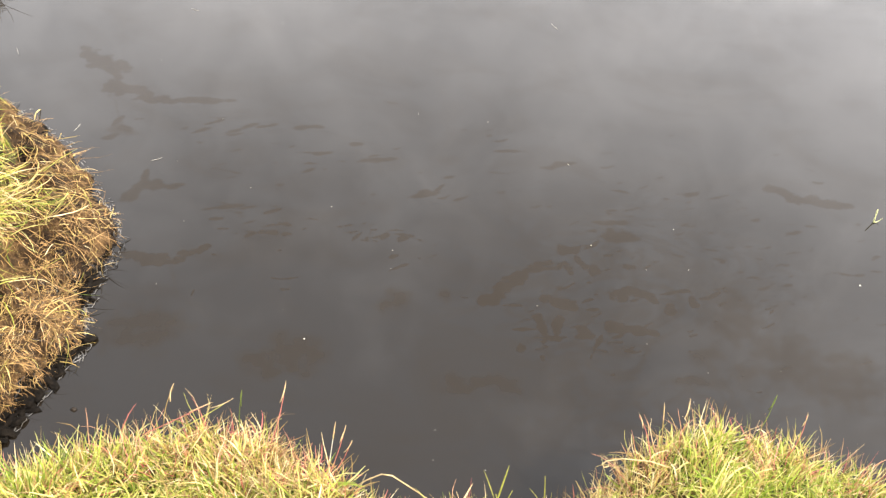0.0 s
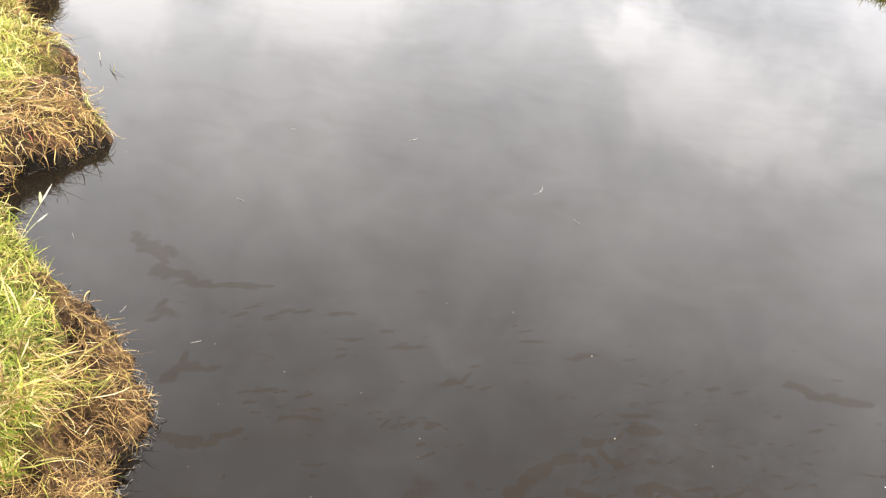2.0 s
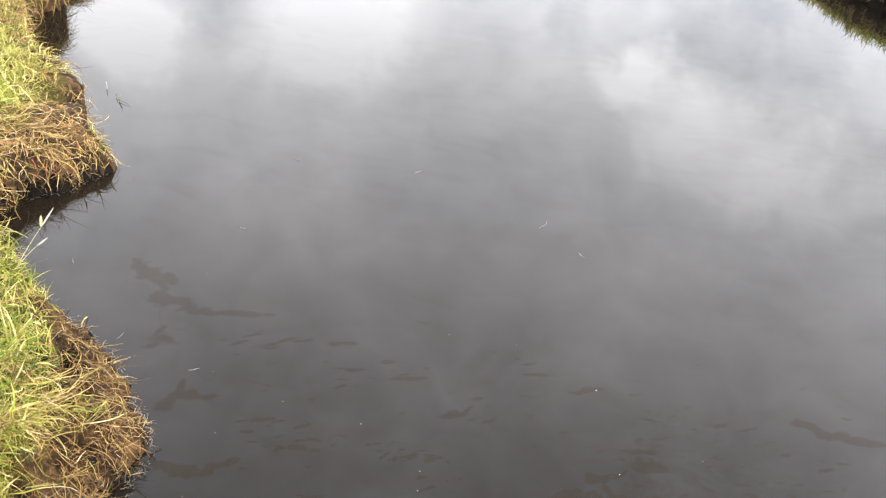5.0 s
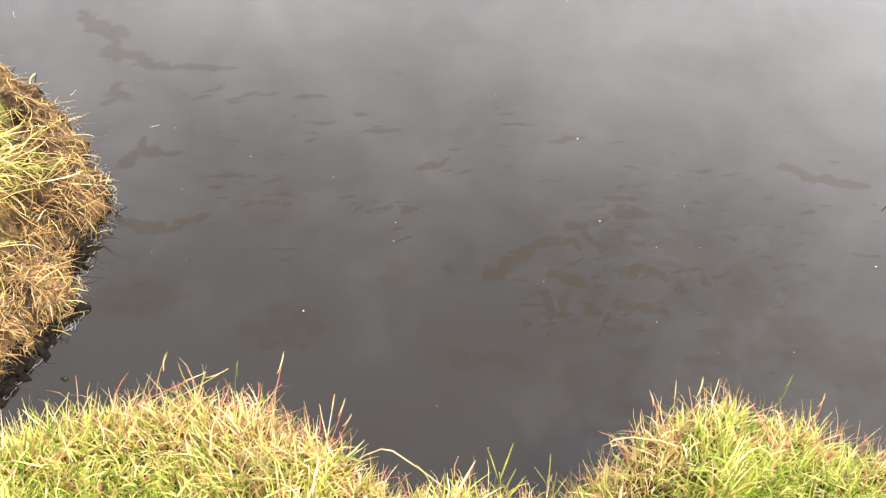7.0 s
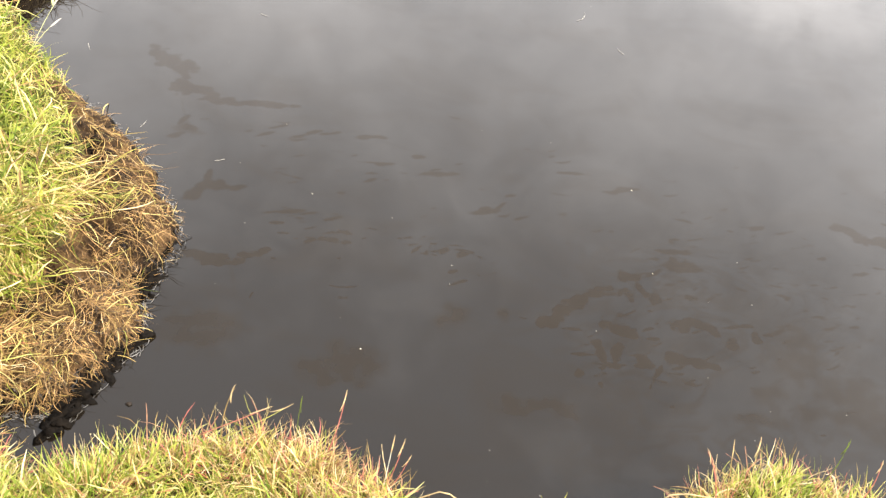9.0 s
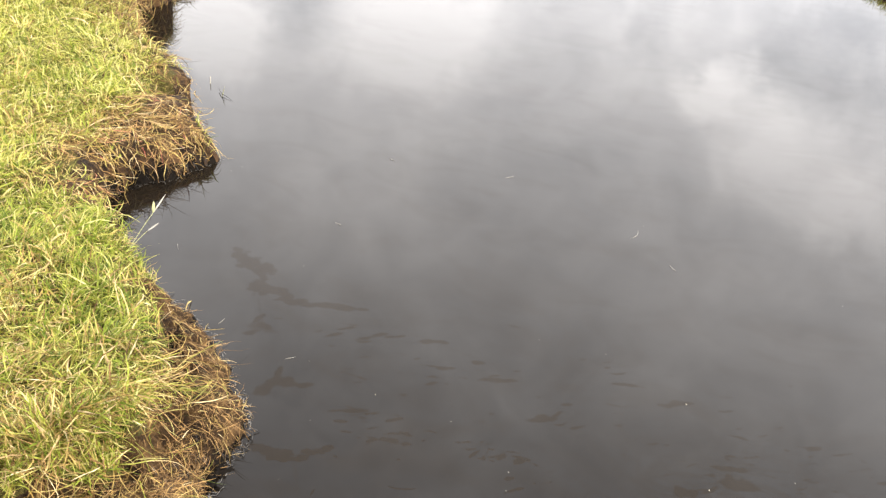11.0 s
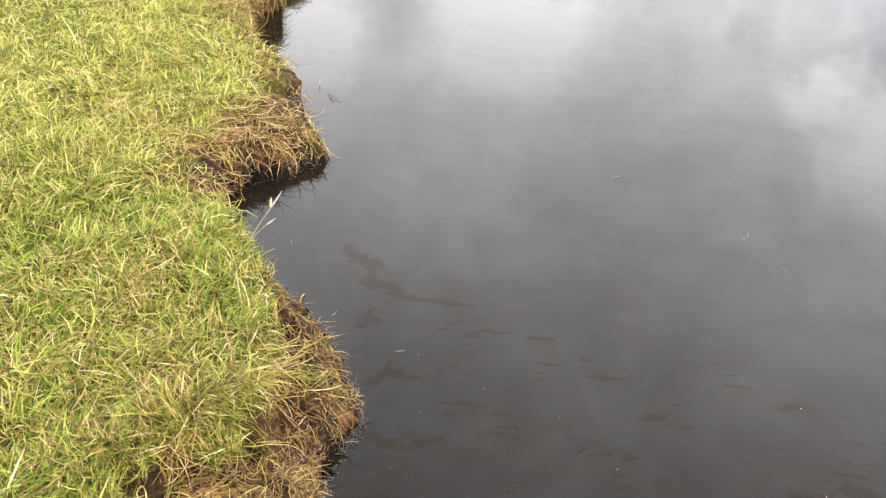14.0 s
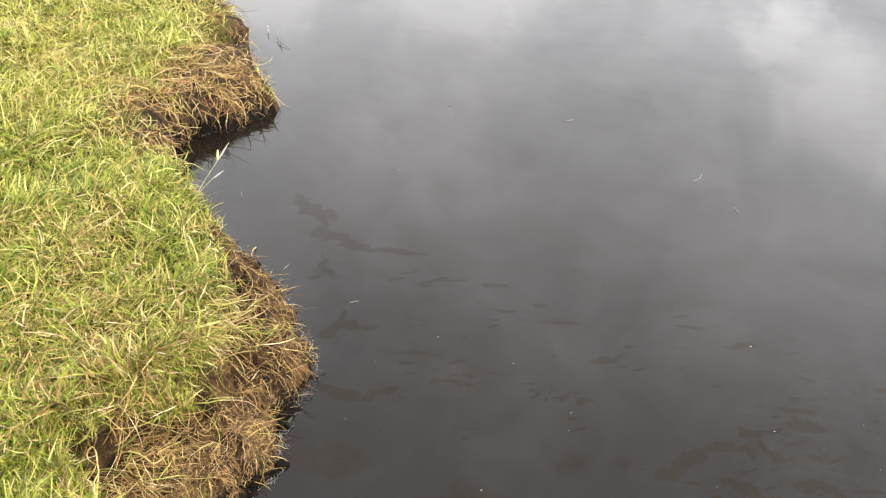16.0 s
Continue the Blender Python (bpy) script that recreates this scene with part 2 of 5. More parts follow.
swirl = mixed(nt, 1.0, reach.outputs[0], rs.outputs[0], "MULTIPLY")
blotch = tex_noise(nt, 2.6, 5.0, 0.6, 1.2, (1.0, 1.6, 1.0))
rk = ramp(nt, ((0.45, (0, 0, 0)), (0.72, (0.42, 0.42, 0.42))))
nt.links.new(blotch.outputs["Fac"], rk.inputs[0])
fray = tex_noise(nt, 34.0, 8.0, 0.74, 1.6, (0.5, 1.9, 1.0), 22.0)
frayed = nt.nodes.new("ShaderNodeMath")
frayed.operation = "MULTIPLY_ADD"
nt.links.new(fray.outputs["Fac"], frayed.inputs[0])
frayed.inputs[1].default_value, frayed.inputs[2].default_value = 2.4, -0.2
ragged = nt.nodes.new("ShaderNodeMath")
ragged.operation = "MULTIPLY"
nt.links.new(gap.outputs["Fac"], ragged.inputs[0])
nt.links.new(frayed.outputs[0], ragged.inputs[1])
opened = nt.nodes.new("ShaderNodeMapRange")
opened.interpolation_type = "SMOOTHSTEP"
opened.inputs["From Min"].default_value, opened.inputs["From Max"].default_value = 0.26, 0.82
nt.links.new(ragged.outputs[0], opened.inputs["Value"])
worn_film = nt.nodes.new("ShaderNodeAttribute")
worn_film.attribute_name = "worn"
film = mixed(nt, 1.0, mixed(nt, 1.0, mixed(nt, 1.0, swirl, rk.outputs[0], "LIGHTEN"), worn_film.outputs["Fac"], "LIGHTEN"), opened.outputs[0], "LIGHTEN")
thin = nt.nodes.new("ShaderNodeMapRange")
thin.inputs["To Min"].default_value, thin.inputs["To Max"].default_value = 1.395, 1.306
nt.links.new(film, thin.inputs["Value"])
nt.links.new(thin.outputs[0], b.inputs["IOR"])
nt.links.new(mixed(nt, film, (0.0096, 0.0074, 0.0052), (0.0136, 0.0092, 0.0048)), b.inputs["Base Color"])

# ---- the shore: plan of the pond's edge, then the land round it ----
NEAR_SHORE = [(-1.00, 1.49), (-0.93, 1.42), (-0.84, 1.36), (-0.75, 1.36), (-0.64, 1.44), (-0.52, 1.515), (-0.36, 1.57), (-0.23, 1.555), (-0.10, 1.495), (0.05, 1.465), (0.17, 1.53),
              (0.29, 1.58), (0.39, 1.61), (0.455, 1.65), (0.53, 1.71), (0.64, 1.755), (0.76, 1.78), (0.88, 1.745), (1.05, 1.70), (1.5, 1.64), (2.5, 1.9)]
FAR_SHORE = [(4.5, 2.6), (5.1, 4.2), (4.2, 5.9), (3.1, 7.3), (2.56, 8.27), (2.24, 8.98), (2.04, 9.65), (1.56, 10.5), (0.8, 12.2), (-0.2, 15.0),
             (-2.0, 16.5), (-4.2, 15.0), (-4.3, 11.0), (-3.85, 8.2), (-3.64, 7.28), (-3.56, 6.77), (-3.53, 6.5), (-3.48, 6.18), (-3.48, 5.98), (-3.46, 5.78), (-3.38, 5.60)]
LEFT_SHORE = [(-3.28, 5.48), (-3.24, 5.38), (-3.28, 5.25), (-3.26, 5.10), (-3.11, 4.89), (-2.95, 4.69), (-2.81, 4.52), (-2.64, 4.37), (-2.46, 4.25), (-2.29, 4.13), (-2.20, 4.02), (-2.175, 3.94), (-2.12, 3.86), (-1.98, 3.78), (-1.88, 3.71), (-1.815, 3.635),
              (-1.83, 3.56), (-1.865, 3.48), (-1.89, 3.38), (-1.95, 3.32), (-2.00, 3.24), (-2.02, 3.14), (-1.99, 3.05), (-1.94, 2.96), (-1.85, 2.88), (-1.69, 2.79), (-1.56, 2.72), (-1.41, 2.64), (-1.30, 2.585), (-1.19, 2.515), (-1.085, 2.415),
              (-1.01, 2.335), (-0.925, 2.255), (-0.885, 2.17), (-0.868, 2.10), (-0.885, 2.04), (-0.895, 1.98), (-0.855, 1.92), (-0.825, 1.87), (-0.815, 1.81), (-0.84, 1.75), (-0.855, 1.68), (-0.875, 1.61), (-0.92, 1.565), (-0.985, 1.55)]


def rounded_loop(pts, per=8):
    p = np.array(pts)
    a, b, c, d = np.roll(p, 1, 0), p, np.roll(p, -1, 0), np.roll(p, -2, 0)
    out = []
    for k in range(per):
        t = k / per
        out.append(0.5 * (2 * b + (c - a) * t + (2 * a - 5 * b + 4 * c - d) * t * t + (3 * b - a - 3 * c + d) * t ** 3))
    return np.stack(out, 1).reshape(-1, 2)


SHORE = rounded_loop(NEAR_SHORE + FAR_SHORE + LEFT_SHORE)


def shore_distance(x, y):
    """Metres from the pond's edge: positive on land, negative on the water."""
    x, y = np.asarray(x, float).ravel(), np.asarray(y, float).ravel()
    a, b = SHORE, np.roll(SHORE, -1, 0)
    ab = b - a
    out = np.empty(len(x))
    for s in range(0, len(x), 4000):
        px, py = x[s:s + 4000, None], y[s:s + 4000, None]
        t = np.clip(((px - a[:, 0]) * ab[:, 0] + (py - a[:, 1]) * ab[:, 1]) / (ab ** 2).sum(1), 0, 1)
        d = np.hypot(a[:, 0] + t * ab[:, 0] - px, a[:, 1] + t * ab[:, 1] - py).min(1)
        cross = ((a[:, 1] > py) != (b[:, 1] > py)) & (px < ab[:, 0] * (py - a[:, 1]) / np.where(ab[:, 1] == 0, 1e-9, ab[:, 1]) + a[:, 0])
        out[s:s + 4000] = np.where(cross.sum(1) % 2 == 1, -d, d)
    return out


rng = np.random.default_rng(7)


def lumps(x, y, size, seed):
    """Smooth waves of about that size, from -1 to 1."""
    r = np.random.default_rng(seed)
    v = np.zeros_like(x)
    for _ in range(9):
        a, f, p = r.uniform(0, 6.283), r.uniform(0.6, 1.7) * 6.283 / size / 1.6, r.uniform(0, 6.283)
        v += np.sin((x * np.cos(a) + y * np.sin(a)) * f + p)
    return v / 4.2


def blob(x, y, cx, cy, r):
    return np.exp(-((x - cx) ** 2 + (y - cy) ** 2) / r ** 2)


PITS = [(-1.07, 1.84, 0.040, 0.08), (-1.12, 1.78, 0.035, 0.07), (-0.98, 1.54, 0.07, 0.09), (-1.20, 2.33, 0.040, 0.07), (-1.26, 2.38, 0.035, 0.07), (-1.12, 2.25, 0.025, 0.05), (-1.02, 2.00, 0.030, 0.05), (-0.96, 1.96, 0.025, 0.04), (-2.21, 3.89, 0.075, 0.17), (-2.12, 3.36, 0.04, 0.02), (-2.02, 3.30, 0.03, 0.04)]     # hollows in the slumped points


# width of the bare, sunk strip of the near bank by place along it: y, width
BARE_Y, BARE_W = (1.44, 1.50, 1.56, 1.62, 1.70, 1.78, 1.85, 1.92, 2.00, 2.08, 2.16, 2.24, 2.34, 2.44, 2.56, 2.66, 2.76), (0.02, 0.14, 0.23, 0.24, 0.25, 0.24, 0.20, 0.17, 0.18, 0.23, 0.25, 0.23, 0.20, 0.18, 0.12, 0.05, 0.0)


def slumped(x, y, d=None):
    """From 0 on sound turf to 1 where the near bank has sunk and lies bare."""
    d = on_grid(DD, x, y) if d is None else d
    wide = np.interp(y, BARE_Y, BARE_W, 0, 0) * ((x > -1.75) & (x < -0.7))
    return np.clip((wide + 0.030 * lumps(x, y, 0.09, 37) - d) / 0.035, 0, 1) * (wide > 0)


def land_height(x, y, d):
    slump = np.clip(blob(x, y, -1.02, 2.08, 0.34) + 0.75 * blob(x, y, -1.97, 3.52, 0.22) + 0.8 * blob(x, y, -0.95, 1.70, 0.17) + 0.9 * blob(x, y, -1.22, 2.47, 0.17) + 0.7 * blob(x, y, -1.38, 2.58, 0.14) + 0.5 * blob(x, y, -1.50, 2.66, 0.14), 0, 1)                       # the slumped muddy point
    far = np.clip((x - 1.2) / 1.0, 0, 1) * np.clip((y - 4) / 2, 0, 1)
    high = 0.19 + 0.04 * far + 0.02 * blob(x, y, 0.75, 1.55, 0.35) - 0.025 * blob(x, y, -0.38, 1.50, 0.25) - 0.165 * blob(x, y, 0.31, 1.56, 0.17) - 0.05 * blob(x, y, -1.88, 3.52, 0.20) - 0.06 * blob(x, y, -2.19, 3.91, 0.07) + 0.04 * blob(x, y, -0.98, 2.16, 0.07) + 0.13 * blob(x, y, -3.36, 5.44, 0.18) - 0.05 * np.clip((y - 5.7) / 0.3, 0, 1) * (x < -2)
    high = high + (0.07 + 0.25 * far) * (1 - np.exp(-np.maximum(d, 0) / 1.2)) + 0.016 * lumps(x, y, 0.22, 3) + 0.010 * lumps(x, y, 0.09, 9) + 0.018 * lumps(x, y, 0.7, 4)
    bare = slumped(x, y, d)
    high = high + slump * (0.016 * lumps(x, y, 0.10, 31) + 0.012 * lumps(x, y, 0.045, 32)) + bare * (0.008 * lumps(x, y, 0.030, 33) + 0.005 * lumps(x, y, 0.016, 34))
    high = high - 0.085 * bare
    for cx, cy, r, deep in PITS:
        high = high - deep * blob(x, y, cx, cy, r)
    wide = 0.026 + 0.085 * slump
    e = d + (0.014 * lumps(x, y, 0.11, 5) + 0.008 * lumps(x, y, 0.05, 6)) * np.clip(1.2 - d / 0.3, 0, 1)
    up = high * (1 - np.exp(-np.maximum(e, 0) / wide)) + 0.006 * lumps(x, y, 0.06, 8) * np.clip(e / 0.03, 0, 1)
    return np.where(e > 0, up - 0.01 * np.exp(-np.maximum(e, 0) / 0.01), np.maximum(-0.01 + e * 1.6, -0.35))


def axis(parts, lo, hi, grow=1.22):
    """Grid lines: stretches (from, to, step), then ever wider to lo and hi."""
    v = []
    for a, b, s in parts:
        v += list(np.arange(a, b - s * 0.5, s))
    v.append(parts[-1][1])
    s = 0.1
    while v[-1] < hi:
        v.append(v[-1] + s)
        s *= grow
    s = 0.1
    while v[0] > lo:
        v.insert(0, v[0] - s)
        s *= grow
    return np.array(v)


GX = axis([(-4.6, -2.6, 0.04), (-2.6, -1.4, 0.016), (-1.4, -0.72, 0.009), (-0.72, 1.4, 0.016), (1.4, 5.6, 0.06)], -400, 400)
GY = axis([(0.9, 1.5, 0.016), (1.5, 2.7, 0.009), (2.7, 4.7, 0.016), (4.7, 17.2, 0.06)], -400, 400)
XX, YY = np.meshgrid(GX, GY)
DD = shore_distance(XX, YY).reshape(XX.shape)
ZZ = land_height(XX.ravel(), YY.ravel(), DD.ravel()).reshape(XX.shape)


def on_grid(table, x, y):
    i = np.clip(np.searchsorted(GX, x) - 1, 0, len(GX) - 2)
    j = np.clip(np.searchsorted(GY, y) - 1, 0, len(GY) - 2)
    u, v = (x - GX[i]) / (GX[i + 1] - GX[i]), (y - GY[j]) / (GY[j + 1] - GY[j])
    return (table[j, i] * (1 - u) + table[j, i + 1] * u) * (1 - v) + (table[j + 1, i] * (1 - u) + table[j + 1, i + 1] * u) * v


DGY, DGX = np.gradient(DD, GY, GX)


def mesh_from(name, verts, faces, mats, index=None, smooth=True):
    """A mesh from arrays; faces is a list of integer arrays, each (n, corners)."""
    me = bpy.data.meshes.new(name)
    verts = np.asarray(verts, np.float32)
    me.vertices.add(len(verts))
    me.vertices.foreach_set("co", verts.ravel())
    loops = np.concatenate([f.ravel() for f in faces]).astype(np.int32)
    sizes = np.concatenate([np.full(len(f), f.shape[1]) for f in faces])
    starts = np.concatenate([[0], np.cumsum(sizes)[:-1]]).astype(np.int32)
    me.loops.add(len(loops))
    me.loops.foreach_set("vertex_index", loops)
    me.polygons.add(len(sizes))
    me.polygons.foreach_set("loop_start", starts)
    for m in mats:
        me.materials.append(m)
    if index is not None:
        me.polygons.foreach_set("material_index", np.asarray(index, np.int32))
    me.polygons.foreach_set("use_smooth", np.full(len(sizes), smooth))
    me.update(calc_edges=True)
    me.validate()
    return me


# ground: one sheet to the horizon, the pond's bed sunk into it; a lip of turf leans out over the water
ny, nx = XX.shape
LIP = lip = (0.065 + 0.035 * np.clip((YY - 4.3) / 0.5, 0, 1)) * np.exp(-(DD / 0.09) ** 2) * np.clip(ZZ / 0.17, 0, 1) ** 2 * np.clip(1 - blob(XX, YY, -1.02, 2.08, 0.34) - 0.8 * blob(XX, YY, -1.97, 3.52, 0.22) - 0.8 * blob(XX, YY, -0.95, 1.70, 0.17) - blob(XX, YY, -1.22, 2.47, 0.2) - blob(XX, YY, -1.50, 2.66, 0.2), 0, 1)
gv = np.stack([XX - DGX * lip, YY - DGY * lip, ZZ], -1).reshape(-1, 3)
ii = (np.arange(ny - 1)[:, None] * nx + np.arange(nx - 1)[None, :]).ravel()
gf = np.stack([ii, ii + 1, ii + nx + 1, ii + nx], 1)
fx, fy, fd = XX[:-1, :-1].ravel(), YY[:-1, :-1].ravel(), DD[:-1, :-1].ravel()
fz = ZZ[:-1, :-1].ravel()
rough_d = fd + 0.05 * lumps(fx, fy, 0.2, 11)
bare = 0.10 + 0.16 * blob(fx, fy, -2.0, 3.5, 0.35)
wander = 0.16 * lumps(fx, fy, 0.35, 81)
field = ((rough_d > 0.3) & (fx < -2.3)) | (fy + wander < 1.25) | (fx + wander > 1.5) | ((fx < -1.25) & (fy + wander < 1.2))
is_turf = (rough_d > bare) & (slumped(fx, fy, fd) < 0.3)
# mud by the water; higher at the overhanging point, as painted undercut shade
is_mud_or_shade = fz < 0.016 + 0.012 * lumps(fx, fy, 0.05, 12) + 0.010 * lumps(fx, fy, 0.018, 13) + 0.035 * (0.55 * blob(fx, fy, -0.86, 1.70, 0.10) + 0.6 * blob(fx, fy, -0.95, 1.54, 0.08) + 0.7 * blob(fx, fy, -0.89, 1.98, 0.05) + 1.3 * blob(fx, fy, -1.93, 3.33, 0.24) + 2.2 * blob(fx, fy, -2.02, 3.10, 0.13))
ground = new("ground", mesh_from("ground", gv, [gf], [M_EARTH, M_TURF, M_FIELD, M_SHADED_PEAT, M_MUD_AND_SHADE], np.where(is_mud_or_shade, 4, np.where(is_turf, np.where(field, 2, 1), np.where((fx < -1.6) | (fx > 1.2), 3, 0)))))
tagged(ground, "peaty pond bank of brown earth with grassy turf", "ground", kind="structure")

# water: one flat sheet within the pond, closely meshed where the film is torn
# openings in the film: x, y, length, width, turn
GAPS_INLET = [(-1.355, 3.0, 0.085, 0.045, -35), (-1.3, 2.965, 0.085, 0.06, -20), (-1.235, 2.94, 0.085, 0.06, -25), (-1.21, 2.905, 0.05, 0.03, -60), (-1.185, 2.835, 0.075, 0.07, 35), (-1.12, 2.848, 0.085, 0.055, 5), (-1.075, 2.82, 0.05, 0.035, 60),
             (-0.95, 2.832, 0.25, 0.026, 15), (-1.04, 2.812, 0.07, 0.04, 20), (-0.905, 2.405, 0.085, 0.05, 25), (-0.925, 2.36, 0.07, 0.035, 70), (-0.875, 2.415, 0.05, 0.03, 10), (-0.922, 2.45, 0.075, 0.018, 100), (-1.105, 2.675, 0.06, 0.02, 80),
             (-1.07, 2.64, 0.05, 0.022, 10), (-1.09, 2.595, 0.06, 0.02, 30)]
GAPS_LEFT = [(-0.82, 2.43, 0.048, 0.019, 38), (-0.73, 2.74, 0.11, 0.016, 41), (-0.66, 2.77, 0.071, 0.014, 31), (-0.53, 2.8, 0.091, 0.018, 21), (-0.84, 2.7, 0.063, 0.011, 44), (-0.82, 2.75, 0.052, 0.011, 43), (-0.63, 2.39, 0.07, 0.012, 26),
             (-0.52, 2.4, 0.048, 0.011, 30), (-0.5, 2.31, 0.106, 0.018, 22), (-0.66, 2.33, 0.048, 0.01, 16), (-0.77, 2.14, 0.134, 0.041, 11), (-0.67, 2.2, 0.109, 0.022, 25), (-0.62, 2.04, 0.039, 0.005, 97)]
GAPS_MIDDLE = [(-0.28, 2.70, 0.108, 0.016, 23), (-0.45, 2.69, 0.069, 0.014, 22), (-0.36, 2.76, 0.038, 0.016, 17), (-0.47, 2.60, 0.054, 0.010, 39), (-0.11, 2.58, 0.080, 0.023, 29), (-0.07, 2.62, 0.044, 0.011, 60), (-0.05, 2.68, 0.029, 0.014, 31),
               (0.12, 2.86, 0.082, 0.014, 17), (0.28, 2.83, 0.101, 0.021, 20), (-0.26, 2.36, 0.050, 0.008, 65), (-0.23, 2.37, 0.040, 0.005, 80), (-0.18, 2.38, 0.031, 0.017, 48), (-0.13, 2.38, 0.034, 0.016, 47), (-0.14, 2.31, 0.033, 0.010, 35),
               (-0.12, 2.27, 0.059, 0.009, 42)]
GAPS_SWIRL = [(0.151, 2.235, 0.098, 0.045, 44), (0.203, 2.306, 0.106, 0.039, 62), (0.271, 2.377, 0.106, 0.029, 26), (0.336, 2.453, 0.066, 0.034, 12), (0.343, 2.381, 0.065, 0.016, -63), (0.372, 2.407, 0.063, 0.017, -51), (0.415, 2.39, 0.042, 0.03, 34),
              (0.47, 2.548, 0.112, 0.041, 18), (0.464, 2.55, 0.061, 0.025, -78), (0.457, 2.607, 0.115, 0.015, 19), (0.326, 2.249, 0.095, 0.042, -12), (0.287, 2.158, 0.082, 0.022, -67), (0.33, 2.172, 0.091, 0.022, -88), (0.323, 2.121, 0.04, 0.017, 23),
              (0.399, 2.16, 0.044, 0.036, 6), (0.498, 2.325, 0.075, 0.028, 39), (0.554, 2.33, 0.074, 0.032, -13), (0.623, 2.298, 0.046, 0.028, -14)]
GAPS_DRIFT = [(0.483, 2.192, 0.078, 0.026, 5), (0.556, 2.197, 0.088, 0.021, 5), (0.435, 2.126, 0.077, 0.009, -105), (0.69, 2.336, 0.042, 0.025, -91), (0.243, 2.13, 0.059, 0.01, 15), (0.241, 2.069, 0.028, 0.022, 2), (0.303, 2.048, 0.021, 0.018, -41),
              (0.641, 2.362, 0.088, 0.012, 21), (0.744, 2.377, 0.091, 0.013, 24), (0.51, 2.433, 0.042, 0.021, 12), (0.992, 2.881, 0.114, 0.047, -20), (1.118, 2.866, 0.144, 0.042, 4)]
GAPS_FAINT = [(-1.12, 2.71, 0.130, 0.004, -57), (-1.08, 2.63, 0.072, 0.027, 6), (-0.70, 1.91, 0.145, 0.084, 22), (-0.69, 2.09, 0.103, 0.003, -60), (-0.31, 1.92, 0.113, 0.078, 6), (-0.38, 1.87, 0.087, 0.052, -21), (-0.11, 2.15, 0.073, 0.043, 56),
              (0.805, 2.364, 0.082, 0.072, -50), (0.804, 2.284, 0.105, 0.077, 29), (0.72, 2.15, 0.071, 0.044, 20), (0.82, 2.123, 0.044, 0.044, 14), (0.925, 2.219, 0.129, 0.079, 9), (0.948, 2.156, 0.129, 0.063, 14),
              (1.054, 2.147, 0.153, 0.103, 6), (1.089, 2.215, 0.115, 0.053, 12), (0.102, 1.926, 0.091, 0.045, 18), (0.21, 1.945, 0.074, 0.034, -3), (0.021, 2.196, 0.029, 0.029, 10), (0.693, 2.064, 0.114, 0.024, 12)]
# drifts of small tears: x, y, spread, number
DRIFTS = [(-0.52, 2.33, 0.14, 0.09, 26), (-0.15, 2.36, 0.12, 0.05, 12), (0.60, 2.50, 0.25, 0.14, 60), (0.95, 2.60, 0.20, 0.20, 26), (-0.35, 2.62, 0.35, 0.12, 22), (0.45, 2.85, 0.40, 0.20, 20), (0.5, 2.2, 0.22, 0.10, 34)]
WX = axis([(-1.6, 1.5, 0.006)], -6.5, 7.0)
WY = axis([(1.55, 3.15, 0.006)], 0.9, 18.5)
wx, wy = (g.ravel() for g in np.meshgrid(WX, WY))
torn, worn = np.zeros(len(wx)), np.zeros(len(wx))


def tear(x, y, long, wide, turn, much, soft, bow=0.0, into=torn):
    """Opens the film round a spot, with a ragged rim; bow bends it like a smile."""
    a = radians(turn)
    near = np.flatnonzero((np.abs(wx - x) < long) & (np.abs(wy - y) < long))
    dx, dy = wx[near] - x, wy[near] - y
    u, v = dx * math.cos(a) + dy * math.sin(a), -dx * math.sin(a) + dy * math.cos(a)
    v = v - bow * (2 * u / long) ** 2 + min(0.010, wide * 0.35) * lumps(wx[near], wy[near], 0.10, 61) * min(1.0, long / 0.1)
    r = (np.abs(2 * u / long) ** 2.4 + np.abs(2 * v / wide) ** 1.8) + 0.50 * lumps(wx[near], wy[near], 0.05, 62) + 0.40 * lumps(wx[near], wy[near], 0.022, 63)
    into[near] = np.maximum(into[near], much * np.clip((1 + soft / 2 - r) / soft, 0, 1))


for x, y, long, wide, turn in GAPS_INLET + GAPS_LEFT + GAPS_MIDDLE + GAPS_SWIRL + GAPS_DRIFT:
    tear(x, y, long * 1.18, wide * 1.35, turn, 1.0, 1.2)
for x, y, long, wide, turn in GAPS_FAINT:
    tear(x, y, long * 1.4, wide * 1.5, turn, 0.75, 1.6, into=worn)
TR = random.Random(11)
for cx, cy, sx, sy, many in DRIFTS:
    for _ in range(int(many * 1.6)):
        tear(TR.gauss(cx, sx), TR.gauss(cy, sy), TR.uniform(0.02, 0.075) * TR.choice((0.7, 1.0, 1.2)), TR.uniform(0.007, 0.013), TR.gauss(22, 16), TR.uniform(0.50, 0.95), 1.5, TR.uniform(-0.004, 0.010))
wi = (np.arange(len(WY) - 1)[:, None] * len(WX) + np.arange(len(WX) - 1)[None, :]).ravel()
water_mesh = mesh_from("water", np.stack([wx, wy, wx * 0], 1), [np.stack([wi, wi + 1, wi + len(WX) + 1, wi + len(WX)], 1)], [M_WATER])
water_mesh.attributes.new("torn", "FLOAT", "POINT").data.foreach_set("value", torn.astype(np.float32))
water_mesh.attributes.new("worn", "FLOAT", "POINT").data.foreach_set("value", worn.astype(np.float32))
water = new("water", water_mesh)
tagged(water, "still dark peaty pond water mirroring the cloudy sky", "pond", kind="structure")


